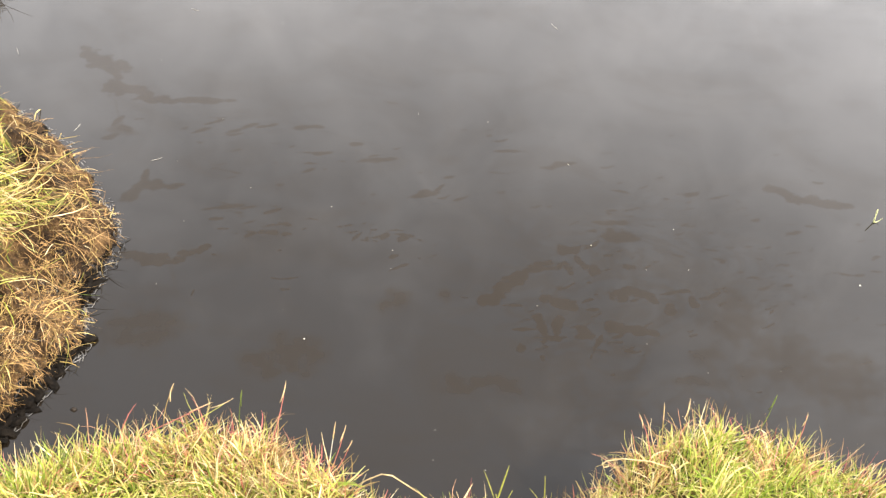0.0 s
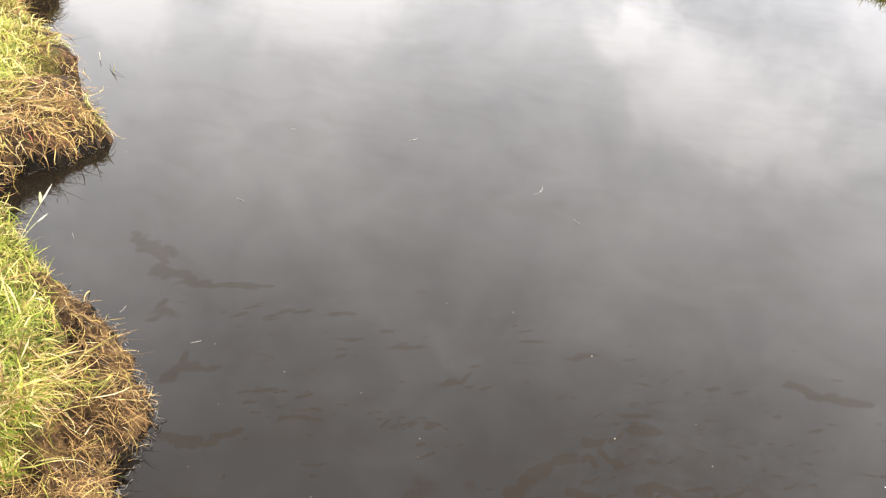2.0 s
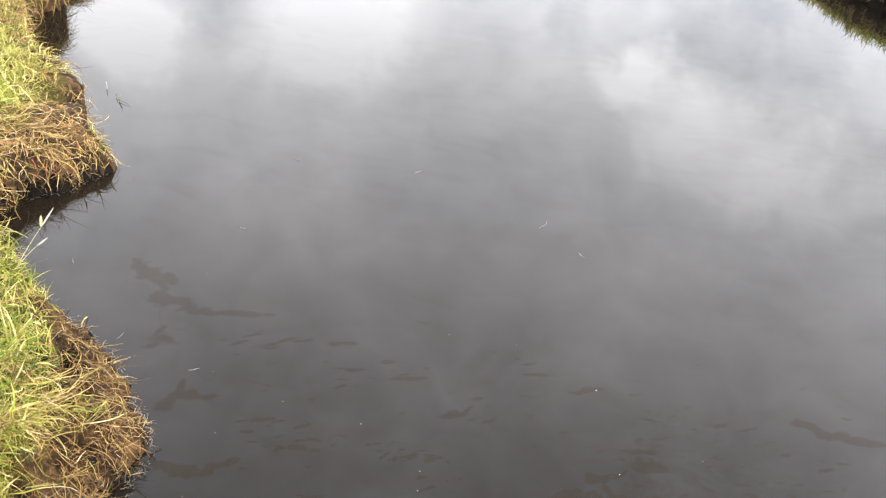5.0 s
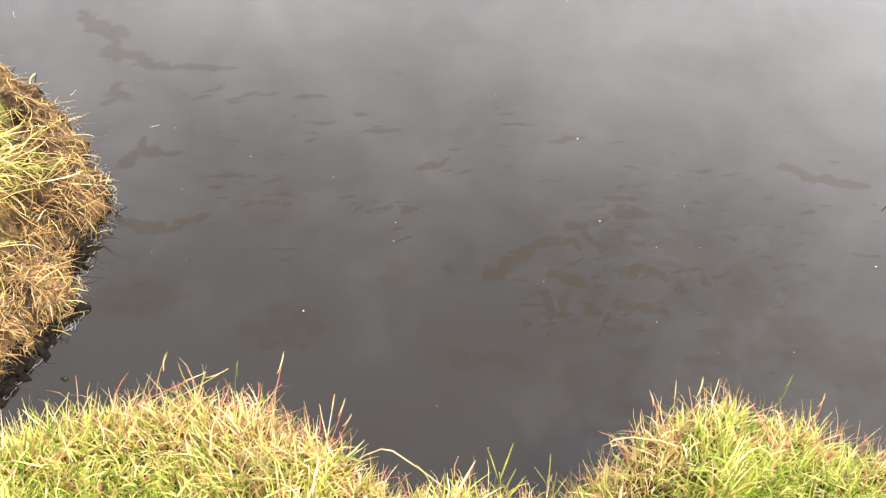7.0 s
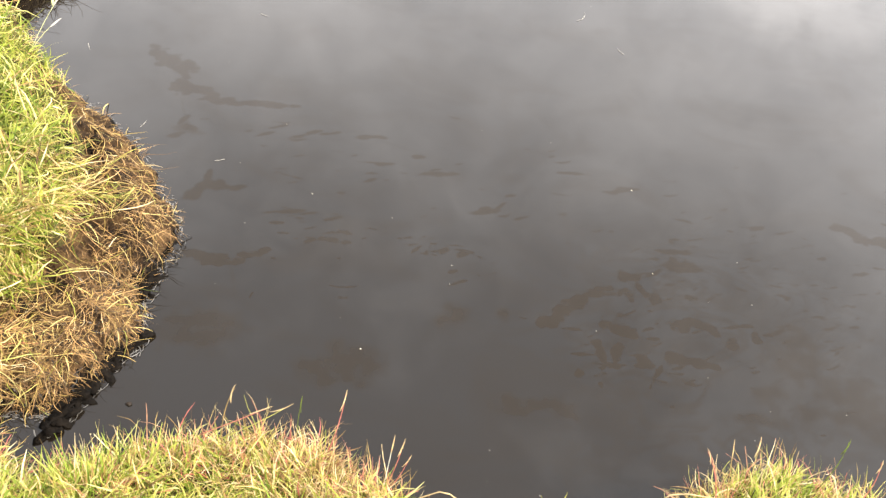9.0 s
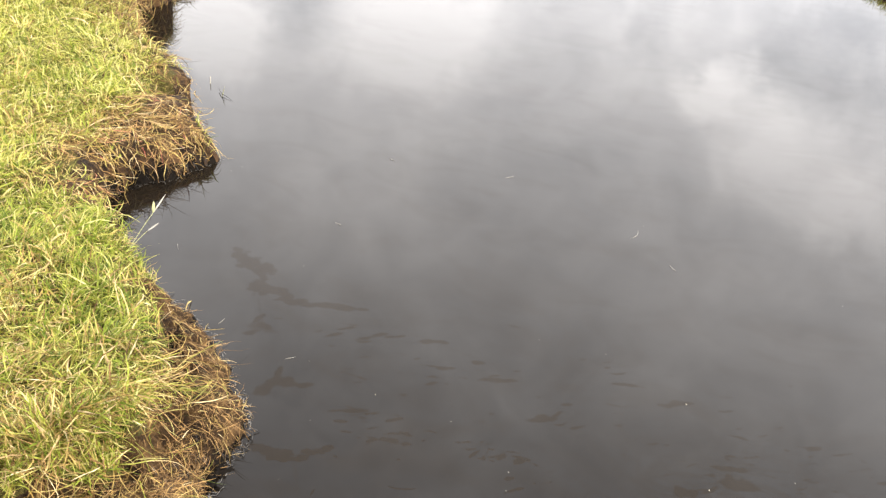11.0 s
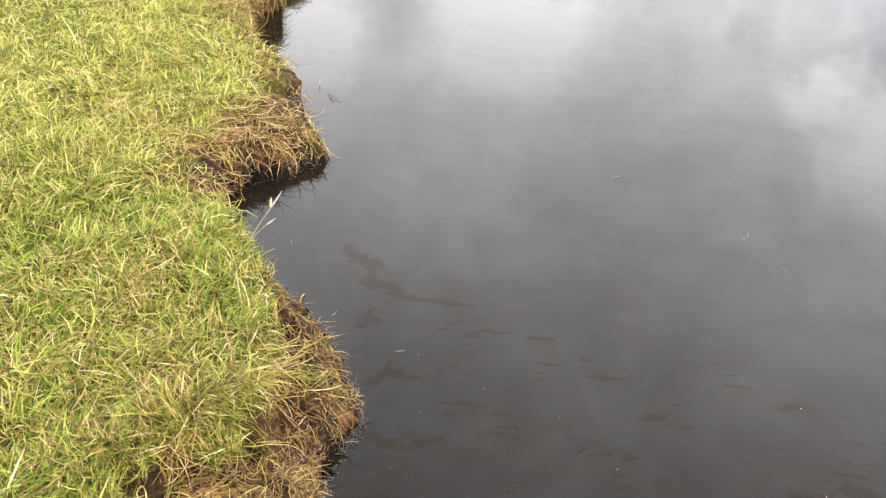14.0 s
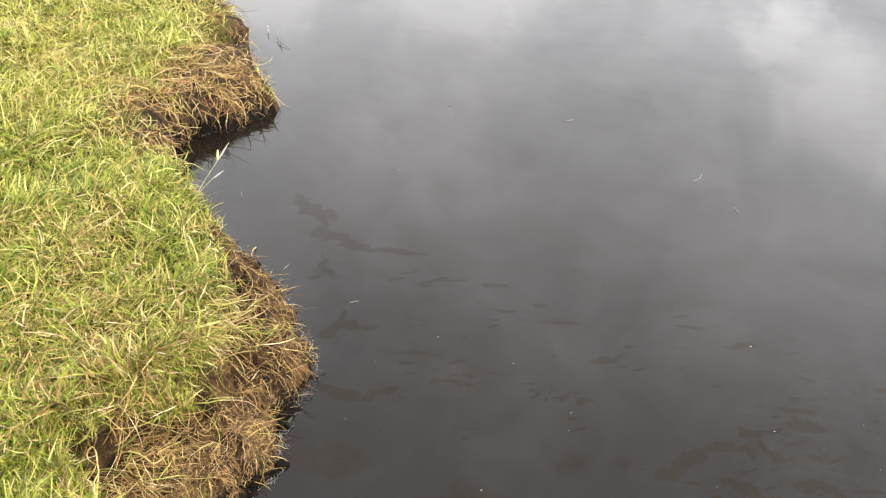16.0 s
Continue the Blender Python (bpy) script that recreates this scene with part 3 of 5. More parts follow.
# ---- grass ----
def strands(x, y, az, lift, bend, length, width, mat, lay=0.004, over=None, segs=3, far=0.85, curl=0.24):
    """Ribbons that start at x, y on the land, rise at lift degrees towards az and bend down by bend degrees a step; they lie on the land where they meet it.
    over: how far most of them may reach out past the shore."""
    if over is not None:
        tx, ty = x + np.cos(az) * length * far, y + np.sin(az) * length * far
        ok = (on_grid(DD, tx, ty) > -over) | (rng.uniform(0, 1, len(x)) < (0.03 if segs < 5 else 0.004))
        x, y, az, lift, bend, length, width, mat = (v[ok] for v in (x, y, az, lift, bend, length, width, mat))
    n = len(x)
    out = on_grid(LIP, x, y)
    px, py = x - on_grid(DGX, x, y) * out, y - on_grid(DGY, x, y) * out
    pz = np.maximum(on_grid(ZZ, x, y), -0.01) - 0.004
    el, turn = np.radians(lift), az.copy()
    twist = rng.normal(0, curl, n)
    lean = rng.uniform(-0.8, 0.8, n)
    rows = []
    for k in range(segs + 1):
        f = (0.8, 1.0, 0.75, 0.10)[k] if segs == 3 else 1 - 0.8 * (k / segs) ** 3
        hx, hy = -np.sin(turn) * width * f / 2, np.cos(turn) * width * f / 2
        hz = lean * width * f / 2
        rows.append(np.stack([px + hx, py + hy, pz + hz], 1))
        rows.append(np.stack([px - hx, py - hy, pz - hz], 1))
        step = length / segs
        px = px + np.cos(turn) * np.cos(el) * step
        py = py + np.sin(turn) * np.cos(el) * step
        pz = pz + np.sin(el) * step
        pz = np.maximum(pz, np.maximum(on_grid(ZZ, px, py), 0.0) + lay)
        el = el - np.radians(bend)
        turn = turn + twist + (rng.normal(0, curl * 0.7, n) if segs > 4 else 0)
    v = np.stack(rows, 1)
    m = 2 * (segs + 1)
    base = (np.arange(n) * m)[:, None]
    f = np.concatenate([base + np.array([2 * k, 2 * k + 1, 2 * k + 3, 2 * k + 2]) for k in range(segs)], 0)
    return v.reshape(-1, 3), f, np.tile(mat, segs)


def scatter(n, box, keep):
    """n places in the box, thinned by keep(x, y, distance from the shore) in 0 to 1."""
    x, y = rng.uniform(box[0], box[1], n), rng.uniform(box[2], box[3], n)
    d = on_grid(DD, x, y)
    ok = rng.uniform(0, 1, n) < keep(x, y, d)
    return x[ok], y[ok], d[ok]


def grow(name, sets, label, category="grass"):
    vs, fs, ms, at = [], [], [], 0
    for v, f, m in sets:
        vs.append(v)
        fs.append(f + at)
        ms.append(m)
        at += len(v)
    ob = new(name, mesh_from(name, np.concatenate(vs), [np.concatenate(fs)], BLADES, np.concatenate(ms)))
    return tagged(ob, label, category, kind="stuff")


def pick(n, weights):
    """Material numbers drawn by weights, one row for all or one for each."""
    w = np.asarray(weights, float)
    w = np.broadcast_to(w, (n, w.shape[-1]))
    c = np.cumsum(w, 1) / w.sum(1, keepdims=True)
    return np.minimum((rng.uniform(0, 1, n)[:, None] > c).sum(1), w.shape[1] - 1)


def outward(x, y):
    return np.arctan2(-on_grid(DGY, x, y), -on_grid(DGX, x, y))


def turf(n, box, keep, long=(0.04, 0.10), wide=(0.002, 0.0042), lift=(15, 65), dry=0.25, edge=0.12, wild=1.0, over=0.01, bend=(5, 32), sunny=0.0, patchy=1.0, far_sunny=2.2, curl=0.24):
    """Living grass, combed in drifts, greener and yellower by patches, drier at the edge."""
    x, y, d = scatter(n, box, keep)
    k = len(x)
    az = lumps(x, y, 0.5, 21) * 2.2 + lumps(x, y, 0.12, 22) * 2.0 + rng.normal(0, wild, k)
    patch = np.clip(dry + patchy * (0.34 * lumps(x, y, 0.45, 23) + 0.30 * lumps(x, y, 0.11, 24)) + 0.5 * np.exp(-np.maximum(d, 0) / edge), 0.03, 0.95)
    w = np.zeros((k, 8))
    near = np.clip((2.9 - y) / 0.8, 0, 1) * (x < -0.95) * np.clip((x + 1.7) / 0.4, 0, 1)
    w[:, GREEN], w[:, YELLOW], w[:, STRAW], w[:, BROWN] = (1 - patch) * (0.75 + 0.25 * near), (0.30 + 0.25 * (1 - patch)) * (1 - 0.5 * near) + sunny, patch * 0.62, patch * 0.18
    w[:, YELLOW] += (x < -1) * (0.10 + 0.8 * np.clip((np.hypot(x, y - 0.5) - 2.0) / 1.8, 0, 1))
    w[:, STRAW] += 0.10 * (x < -1) + (0.10 + 0.12 * near) * np.clip((2.7 - y) / 0.8, 0, 1)
    w[:, BROWN] += 0.10 * near
    w[:, STRAW] += (x < -1) * (0.55 * blob(x, y, -2.45, 3.15, 0.28) + 0.6 * blob(x, y, -2.80, 3.30, 0.20) + 0.30 * blob(x, y, -3.0, 3.7, 0.25) + 0.25 * blob(x, y, -1.9, 2.2, 0.22) + 0.4 * blob(x, y, -1.25, 1.65, 0.24))
    w[:, BROWN] += 0.18 * blob(x, y, -1.22, 1.65, 0.22)
    w[:, GREEN] += (x < -1) * (0.8 * blob(x, y, -2.45, 3.75, 0.20) + 0.8 * blob(x, y, -1.50, 2.42, 0.20) + 0.9 * blob(x, y, -2.03, 2.55, 0.20) + 0.5 * blob(x, y, -3.2, 4.2, 0.25))
    w[:, YELLOW] += 1.5 * np.clip((y - 2.6) / 1.4, 0, 1) * (x < -1) + far_sunny * np.clip((y - 3.9) / 1.4, 0, 1) * np.clip((-x - 2.0) / 1.2, 0, 1)
    front = (y < 1.9) * (x > -0.95)
    w[:, BLEACHED] = 0.07 + 0.07 * (x < -1.0) + 0.03 * front
    w[:, FRESH] = 0.8 * blob(x, y, -2.1, 2.4, 0.35) + 0.9 * blob(x, y, -1.35, 1.45, 0.28) * (x < -1) + front * 0.9 * (1 - patch) + (x < -1) * np.clip(0.48 + 0.45 * lumps(x, y, 0.3, 29), 0, 1.2) * (1 - patch)
    w[:, GREEN] *= 1 - 0.6 * front
    w[:, YELLOW] += 0.15 * front
    w[:, RED] = 0.03 * front
    crest = blob(x, y, -0.21, 1.50, 0.10) + 0.7 * blob(x, y, -0.33, 1.53, 0.07) + 0.5 * blob(x, y, -0.56, 1.46, 0.07) + 0.6 * blob(x, y, 0.52, 1.66, 0.07)
    w[:, STRAW] += 1.1 * crest
    w[:, BROWN] += 0.55 * crest
    w[:, BLEACHED] += 0.6 * crest
    coarse = 1 + 0.14 * np.clip(np.hypot(x, y - 0.5) - 1.6, 0, 2.5) * (x < -0.95)
    tuft = np.clip(0.95 + 0.5 * lumps(x, y, 0.13, 27), 0.4, 1.6)
    return strands(x, y, az, rng.uniform(*lift, k), rng.uniform(*bend, k), rng.uniform(*long, k) * tuft, rng.uniform(*wide, k) * coarse, pick(k, w), over=over, curl=curl)


SEG = np.roll(SHORE, -1, 0) - SHORE
SEG_LONG = np.hypot(SEG[:, 0], SEG[:, 1])


def along_shore(n, box, reach):
    """n places on land within reach of the part of the shore that lies in the box."""
    ok = (SHORE[:, 0] > box[0]) & (SHORE[:, 0] < box[1]) & (SHORE[:, 1] > box[2]) & (SHORE[:, 1] < box[3])
    some = rng.choice(np.flatnonzero(ok), n, p=SEG_LONG[ok] / SEG_LONG[ok].sum())
    p = SHORE[some] + SEG[some] * rng.uniform(0, 1, (n, 1))
    gx, gy = on_grid(DGX, p[:, 0], p[:, 1]), on_grid(DGY, p[:, 0], p[:, 1])
    far = rng.uniform(0.003, reach, n)
    long = np.maximum(np.hypot(gx, gy), 0.3)
    return p[:, 0] + gx / long * far, p[:, 1] + gy / long * far


def fringe(n, box, reach=0.09, long=(0.06, 0.16), wide=(0.0014, 0.0030), mats=(0, 0.02, 0.50, 0.48, 0, 0), lift=(-10, 45), bend=(15, 48), spread=0.5, over=0.03, wave=1.3, keep=None, segs=4):
    """Dead blades that start along the edge and hang out and down over it, in locks that point the same way."""
    x, y = along_shore(n, box, reach)
    ok = on_grid(DD, x, y) > 0.0
    if keep is not None:
        ok &= rng.uniform(0, 1, n) < keep(x, y)
    x, y = x[ok], y[ok]
    k = len(x)
    az = outward(x, y) + wave * lumps(x, y, 0.07 if box[3] < 4.5 else 0.22, 41) + rng.normal(0, spread, k)
    return strands(x, y, az, rng.uniform(*lift, k), rng.uniform(*bend, k), rng.uniform(*long, k), rng.uniform(*wide, k), pick(k, mats), over=over, far=0.45, segs=segs)


def lock(cx, cy, size, n, towards, spread, long, wide=(0.0014, 0.0028), mats=(0, 0.06, 0.74, 0.20, 0, 0), lift=(0, 30), bend=(2, 22)):
    """One lock of straw that fans out from a spot; towards in degrees."""
    x, y = rng.normal(cx, size, n), rng.normal(cy, size, n)
    return strands(x, y, np.radians(towards) + rng.normal(0, spread, n), rng.uniform(*lift, n), rng.uniform(*bend, n) * 0.6, rng.uniform(*long, n), rng.uniform(*wide, n), pick(n, mats), over=0.03, segs=5)


def sweep(rows, wide=(0.0016, 0.0030), mats=(0, 0.04, 0.52, 0.24, 0, 0, 0.20), lift=(-22, 14), bend=(-2, 6), size=0.028, spread=0.38, over=0.035, many=1.0, curl=0.16, reach=(0.35, 1.05)):
    """Curled straws combed one way, lock by lock: from x, y to x, y, number."""
    sets = []
    for x0, y0, x1, y1, n in rows:
        n = int(n * many)
        long, way = math.hypot(x1 - x0, y1 - y0), math.atan2(y1 - y0, x1 - x0)
        u, v = rng.uniform(-0.25, 0.45, n) * long, rng.normal(0, size, n)
        x, y = x0 + u * math.cos(way) - v * math.sin(way), y0 + u * math.sin(way) + v * math.cos(way)
        sets.append(strands(x, y, way + rng.normal(0, spread, n), rng.uniform(*lift, n), rng.uniform(*bend, n), long * rng.uniform(*reach, n), rng.uniform(*wide, n), pick(n, mats), over=over, segs=6, curl=curl))
    return sets


def land(x, y, d):
    return (d > 0.015) * 1.0


def bare_point(x, y):
    """Where the bank has slumped and carries straw and mud instead of turf."""
    muddy = slumped(x, y)
    hung = 1.5 * blob(x, y, -1.98, 3.45, 0.21) + 1.2 * blob(x, y, -2.12, 3.75, 0.14) + 1.0 * blob(x, y, -2.30, 4.03, 0.11) + 1.0 * blob(x, y, -2.05, 3.06, 0.15) + 0.9 * blob(x, y, -1.90, 2.88, 0.09)
    inlet = 0.9 * blob(x, y, -3.10, 4.74, 0.14) + 1.0 * blob(x, y, -3.36, 5.02, 0.19) + 1.0 * blob(x, y, -3.42, 5.38, 0.20) + 0.8 * blob(x, y, -3.55, 5.75, 0.12)
    return np.clip(muddy + hung + inlet, 0, 1)


def inside(x, y, x0, x1, y0, y1):
    """Within a plot whose border wanders."""
    x, y = x + 0.12 * lumps(x, y, 0.35, 81), y + 0.12 * lumps(x, y, 0.35, 82)
    return (x > x0) & (x < x1) & (y > y0) & (y < y1)


def slump_free(x, y, d):
    """Turf thins out towards the bare muddy point."""
    return (d > 0.02) * (1 - slumped(x, y)) * np.clip(1.0 - 1.2 * bare_point(x, y), 0.0, 1) * np.clip((d + 0.02) / 0.08, 0, 1)


def notch(x, y, d):
    return slump_free(x, y, d) * inside(x, y, -1.4, 1.6, 1.0, 3) * (1 - 0.985 * blob(x, y, 0.33, 1.57, 0.19)) * (1 - 0.95 * blob(x, y, -0.96, 1.53, 0.11))


def thinning(x, y, d):
    return slump_free(x, y, d) * inside(x, y, -9, 9, 1.22, 9) * (1 - 0.95 * blob(x, y, -0.96, 1.53, 0.11)) * np.clip(1.35 - 0.22 * np.hypot(x, y - 0.5), 0.35, 1)


grow("near_bank_grass", [
    turf(54000, (-1.3, 1.75, 0.85, 1.9), notch, (0.04, 0.090), (0.0012, 0.0030), (45, 88), 0.20, 0.09, 1.3, 0.03, (-4, 26), curl=0.24),
    turf(42000, (-1.3, 1.75, 0.85, 1.9), notch, (0.030, 0.070), (0.0026, 0.0050), (5, 65), 0.12, 0.02, 1.6, 0.01, (0, 30), sunny=0.3),
    turf(13000, (-1.3, 1.75, 0.85, 1.9), notch, (0.05, 0.10), (0.0028, 0.0050), (45, 85), 0.0, 0.01, 1.2, 0.02, (0, 24)),
    turf(15000, (-1.3, 1.75, 0.85, 1.9), notch, (0.05, 0.10), (0.0010, 0.0022), (0, 65), 0.62, 0.08, 1.6, 0.02, (0, 44), curl=0.4),
    fringe(4200, (-0.95, 1.6, 1.2, 1.9), 0.13, (0.05, 0.10), (0.0009, 0.0019), (0.06, 0.14, 0.32, 0.08, 0.20, 0, 0.20), (20, 82), (-8, 22), 1.0, 0.05, keep=lambda x, y: (1 - 0.85 * blob(x, y, 0.26, 1.56, 0.14)) * ((x > -0.74) | (y < 1.44)), segs=5),
    fringe(460, (-0.80, 1.6, 1.2, 1.9), 0.07, (0.08, 0.130), (0.0009, 0.0017), (0.0, 0.05, 0.32, 0.0, 0.32, 0, 0.31), (45, 80), (-8, 14), 0.8, 0.08, keep=lambda x, y: (1 - 0.95 * blob(x, y, 0.26, 1.56, 0.16)) * ((x > -0.74) | (y < 1.44)), segs=5),
    lock(-0.31, 1.49, 0.055, 420, 60, 1.3, (0.04, 0.085), (0.0010, 0.0022), (0, 0.05, 0.34, 0.30, 0.13, 0, 0.18), (20, 75)),
    lock(-0.20, 1.50, 0.04, 160, 40, 1.3, (0.04, 0.085), (0.0010, 0.0020), (0, 0.05, 0.34, 0.24, 0.18, 0, 0.19), (20, 75)),
    fringe(820, (0.02, 0.52, 1.4, 1.70), 0.12, (0.03, 0.09), (0.0009, 0.0018), (0.02, 0.04, 0.44, 0.32, 0.04, 0, 0.14), (0, 60), (0, 25), 1.2, 0.03, segs=5)],
    "lush yellow-green grass with reddish dry tips on the near bank")
grow("left_bank_grass", [
    turf(172000, (-3.6, -0.85, 1.0, 4.9), thinning, (0.035, 0.085), (0.0016, 0.0038), (5, 80), 0.14, 0.05, 1.5, 0.005, (0, 36), patchy=1.3, sunny=0.15, curl=0.3),
    turf(110000, (-3.6, -0.85, 1.0, 4.9), lambda x, y, d: thinning(x, y, d) * (1 - slumped(x, y, d - 0.06)) * np.clip(0.55 + 1.0 * lumps(x, y, 0.25, 51), 0.05, 1), (0.055, 0.125), (0.0025, 0.0050), (5, 58), 0.06, 0.02, 1.2, 0.005, (0, 32), curl=0.3),
    turf(64000, (-3.6, -0.85, 1.0, 4.9), lambda x, y, d: thinning(x, y, d) * (1 - slumped(x, y, d - 0.05)) * np.clip(0.4 + lumps(x, y, 0.35, 52), 0.03, 1), (0.05, 0.12), (0.0014, 0.0030), (0, 50), 0.85, 0.02, 1.3, 0.005, curl=0.28),
    lock(-1.30, 1.75, 0.14, 420, -20, 1.0, (0.07, 0.15), (0.0016, 0.0034), (0.12, 0.38, 0.40, 0, 0, 0, 0.10), (5, 50)),
    lock(-1.45, 2.05, 0.16, 420, 0, 1.0, (0.07, 0.15), (0.0016, 0.0036), (0.12, 0.40, 0.40, 0, 0, 0, 0.08), (5, 50)),
    lock(-2.35, 3.25, 0.14, 420, 20, 1.2, (0.06, 0.13), (0.0014, 0.0030), (0, 0.25, 0.55, 0.12, 0, 0, 0.08), (0, 40))],
    "matted yellow-green grass with straw patches on the pond bank")
grow("far_left_bank_grass", [
    turf(62000, (-5.8, -2.6, 2.7, 8.6), lambda x, y, d: (d > 0.03) * inside(x, y, -5.5, 0, 3.0, 8.3) * ((y > 4.9) | (x < -3.6)) * (1 - bare_point(x, y)), (0.03, 0.08), (0.0026, 0.0050), (0, 60), 0.05, 0.08, 1.8, 0.0, (0, 30), sunny=1.2),
    turf(14000, (-5.8, -2.6, 2.7, 8.6), lambda x, y, d: (d > 0.03) * inside(x, y, -5.5, 0, 3.0, 8.3) * ((y > 4.9) | (x < -3.6)) * (1 - bare_point(x, y)), (0.05, 0.11), (0.0026, 0.0050), (10, 60), 0.5, 0.08, 1.8, 0.0, (0, 30))],
    "bright yellow-green grass on the farther pond bank")
grow("surrounding_grass", [
    turf(105000, (-9.0, 9.0, -6.0, 10.0), lambda x, y, d: (d > 0.04) * (1 - inside(x, y, -1.15, 1.45, 1.12, 1.9)) * (1 - inside(x, y, -3.5, 0, 1.3, 4.9)) * (1 - inside(x, y, -5.4, -2.6, 3.1, 8.2)) * np.clip(1.25 - np.hypot(x, y - 1) / 11, 0, 1), (0.05, 0.12), (0.0035, 0.0075), (5, 60), 0.15, 0.08, 1.8, 0.0, sunny=0.15)],
    "rough green and straw-coloured grass round the pond")
grow("opposite_bank_grass", [
    turf(26000, (0.4, 4.6, 6.5, 12.5), land, (0.08, 0.16), (0.004, 0.008), (20, 80), 0.06, 0.03, 0.9, 0.05),
    fringe(3500, (0.4, 4.6, 5.5, 13.0), 0.14, (0.06, 0.13), (0.0030, 0.0060), (0.70, 0.25, 0.05, 0, 0, 0), (50, 88), (-4, 12), 1.2, 0.10, 0.7),
    fringe(6500, (0.4, 4.6, 5.5, 13.0), 0.20, (0.05, 0.11), (0.0028, 0.0060), (0.0, 0.06, 0.56, 0.30, 0, 0, 0.08), (0, 45), (6, 24), 0.60, 0.04, 1.2, segs=5)],
    "green grass with a hanging straw fringe on the opposite bank")
POINT_LOCKS = [(-1.30, 2.45, -1.05, 2.28, 40), (-1.25, 2.40, -1.02, 2.27, 50), (-1.13, 2.27, -0.95, 2.21, 50), (-1.22, 2.29, -1.09, 2.26, 20), (-1.04, 2.15, -0.90, 2.19, 50),
               (-0.98, 2.10, -0.83, 2.07, 60), (-0.98, 2.19, -0.86, 2.11, 50), (-0.93, 2.14, -0.85, 2.02, 30), (-1.08, 1.99, -0.90, 2.00, 40), (-1.06, 2.04, -0.88, 2.00, 30),
               (-0.98, 1.81, -0.88, 1.93, 24), (-0.92, 1.85, -0.85, 1.76, 12)]
LOWER_LOCKS = [(-1.12, 1.68, -0.95, 1.77, 80), (-1.10, 1.63, -0.93, 1.66, 90), (-1.08, 1.58, -0.93, 1.62, 50), (-1.07, 1.74, -0.95, 1.64, 50), (-0.97, 1.77, -0.87, 1.73, 14), (-0.93, 1.70, -0.87, 1.64, 16), (-1.06, 1.86, -0.93, 1.88, 30), (-1.23, 1.71, -1.02, 1.70, 70),
               (-1.22, 1.79, -1.09, 1.93, 50), (-1.14, 1.49, -0.98, 1.52, 50), (-0.98, 1.62, -0.90, 1.57, 20), (-1.20, 2.02, -1.02, 1.98, 60), (-1.18, 2.12, -1.03, 2.09, 50)]
grow("slumped_point_straw", sweep(POINT_LOCKS, (0.0010, 0.0022), (0, 0.0, 0.24, 0.74, 0, 0, 0.02), spread=0.7, over=0.015, many=0.5, curl=0.13) + sweep(LOWER_LOCKS, (0.0010, 0.0022), (0.01, 0.03, 0.38, 0.53, 0.01, 0, 0.04), spread=0.75, over=0.01, many=0.95, curl=0.15) + [
    lock(-1.20, 2.18, 0.050, 80, -20, 0.7, (0.06, 0.13), (0.0018, 0.0036), (0.40, 0.30, 0.30, 0, 0, 0), (10, 50)),
    lock(-1.06, 2.17, 0.025, 50, -40, 0.9, (0.04, 0.08), (0.0016, 0.0030), (0.30, 0.50, 0.20, 0, 0, 0), (20, 65)),
    lock(-1.14, 2.08, 0.045, 130, -10, 0.6, (0.08, 0.15), (0.0016, 0.0032), (0.14, 0.42, 0.32, 0, 0, 0, 0.12), (0, 35)),
    lock(-1.19, 1.98, 0.045, 110, -25, 0.6, (0.08, 0.15), (0.0016, 0.0032), (0.14, 0.40, 0.34, 0, 0, 0, 0.12), (0, 35)),
    lock(-1.20, 1.92, 0.050, 80, -15, 0.7, (0.06, 0.13), (0.0018, 0.0034), (0.35, 0.25, 0.40, 0, 0, 0), (10, 50)),
    fringe(3200, (-1.05, -0.78, 1.5, 2.02), 0.13, (0.012, 0.045), (0.0007, 0.0015), (0, 0.0, 0.04, 0.80, 0, 0.16, 0.0), (-25, 30), (2, 26), 1.6, 0.004),
    fringe(140, (-1.05, -0.78, 1.5, 2.02), 0.10, (0.05, 0.10), (0.0009, 0.0018), (0, 0.04, 0.56, 0.30, 0, 0, 0.10), (-15, 30), (2, 22), 1.1, 0.012, segs=5),
    fringe(1300, (-1.45, -0.78, 1.5, 2.75), 0.22, (0.010, 0.040), (0.0007, 0.0015), (0, 0.0, 0.22, 0.78, 0, 0, 0.0), (-5, 30), (5, 30), 1.8, 0.0),
    fringe(500, (-1.75, -0.84, 2.0, 2.85), 0.10, (0.03, 0.07), (0.0009, 0.0018), (0, 0.02, 0.34, 0.58, 0, 0, 0.06), (-5, 35), (5, 40), 1.2, 0.012)],
    "tangled dead straw over a slumped muddy point of the bank", "dead grass")
B_MIX = (0, 0.02, 0.38, 0.48, 0.02, 0, 0.10)
HUNG_LOCKS = [(-2.36, 4.12, -2.22, 4.00, 50), (-2.28, 4.02, -2.16, 3.90, 50), (-2.44, 4.04, -2.30, 3.98, 40), (-2.18, 3.51, -1.90, 3.59, 70), (-2.27, 3.38, -2.13, 3.60, 40), (-2.10, 3.48, -1.94, 3.27, 50),
              (-1.98, 3.47, -1.88, 3.32, 36), (-1.91, 3.50, -1.84, 3.40, 26), (-2.08, 3.38, -1.96, 3.21, 50), (-1.98, 3.62, -1.82, 3.54, 50), (-2.26, 3.54, -1.99, 3.57, 60)]
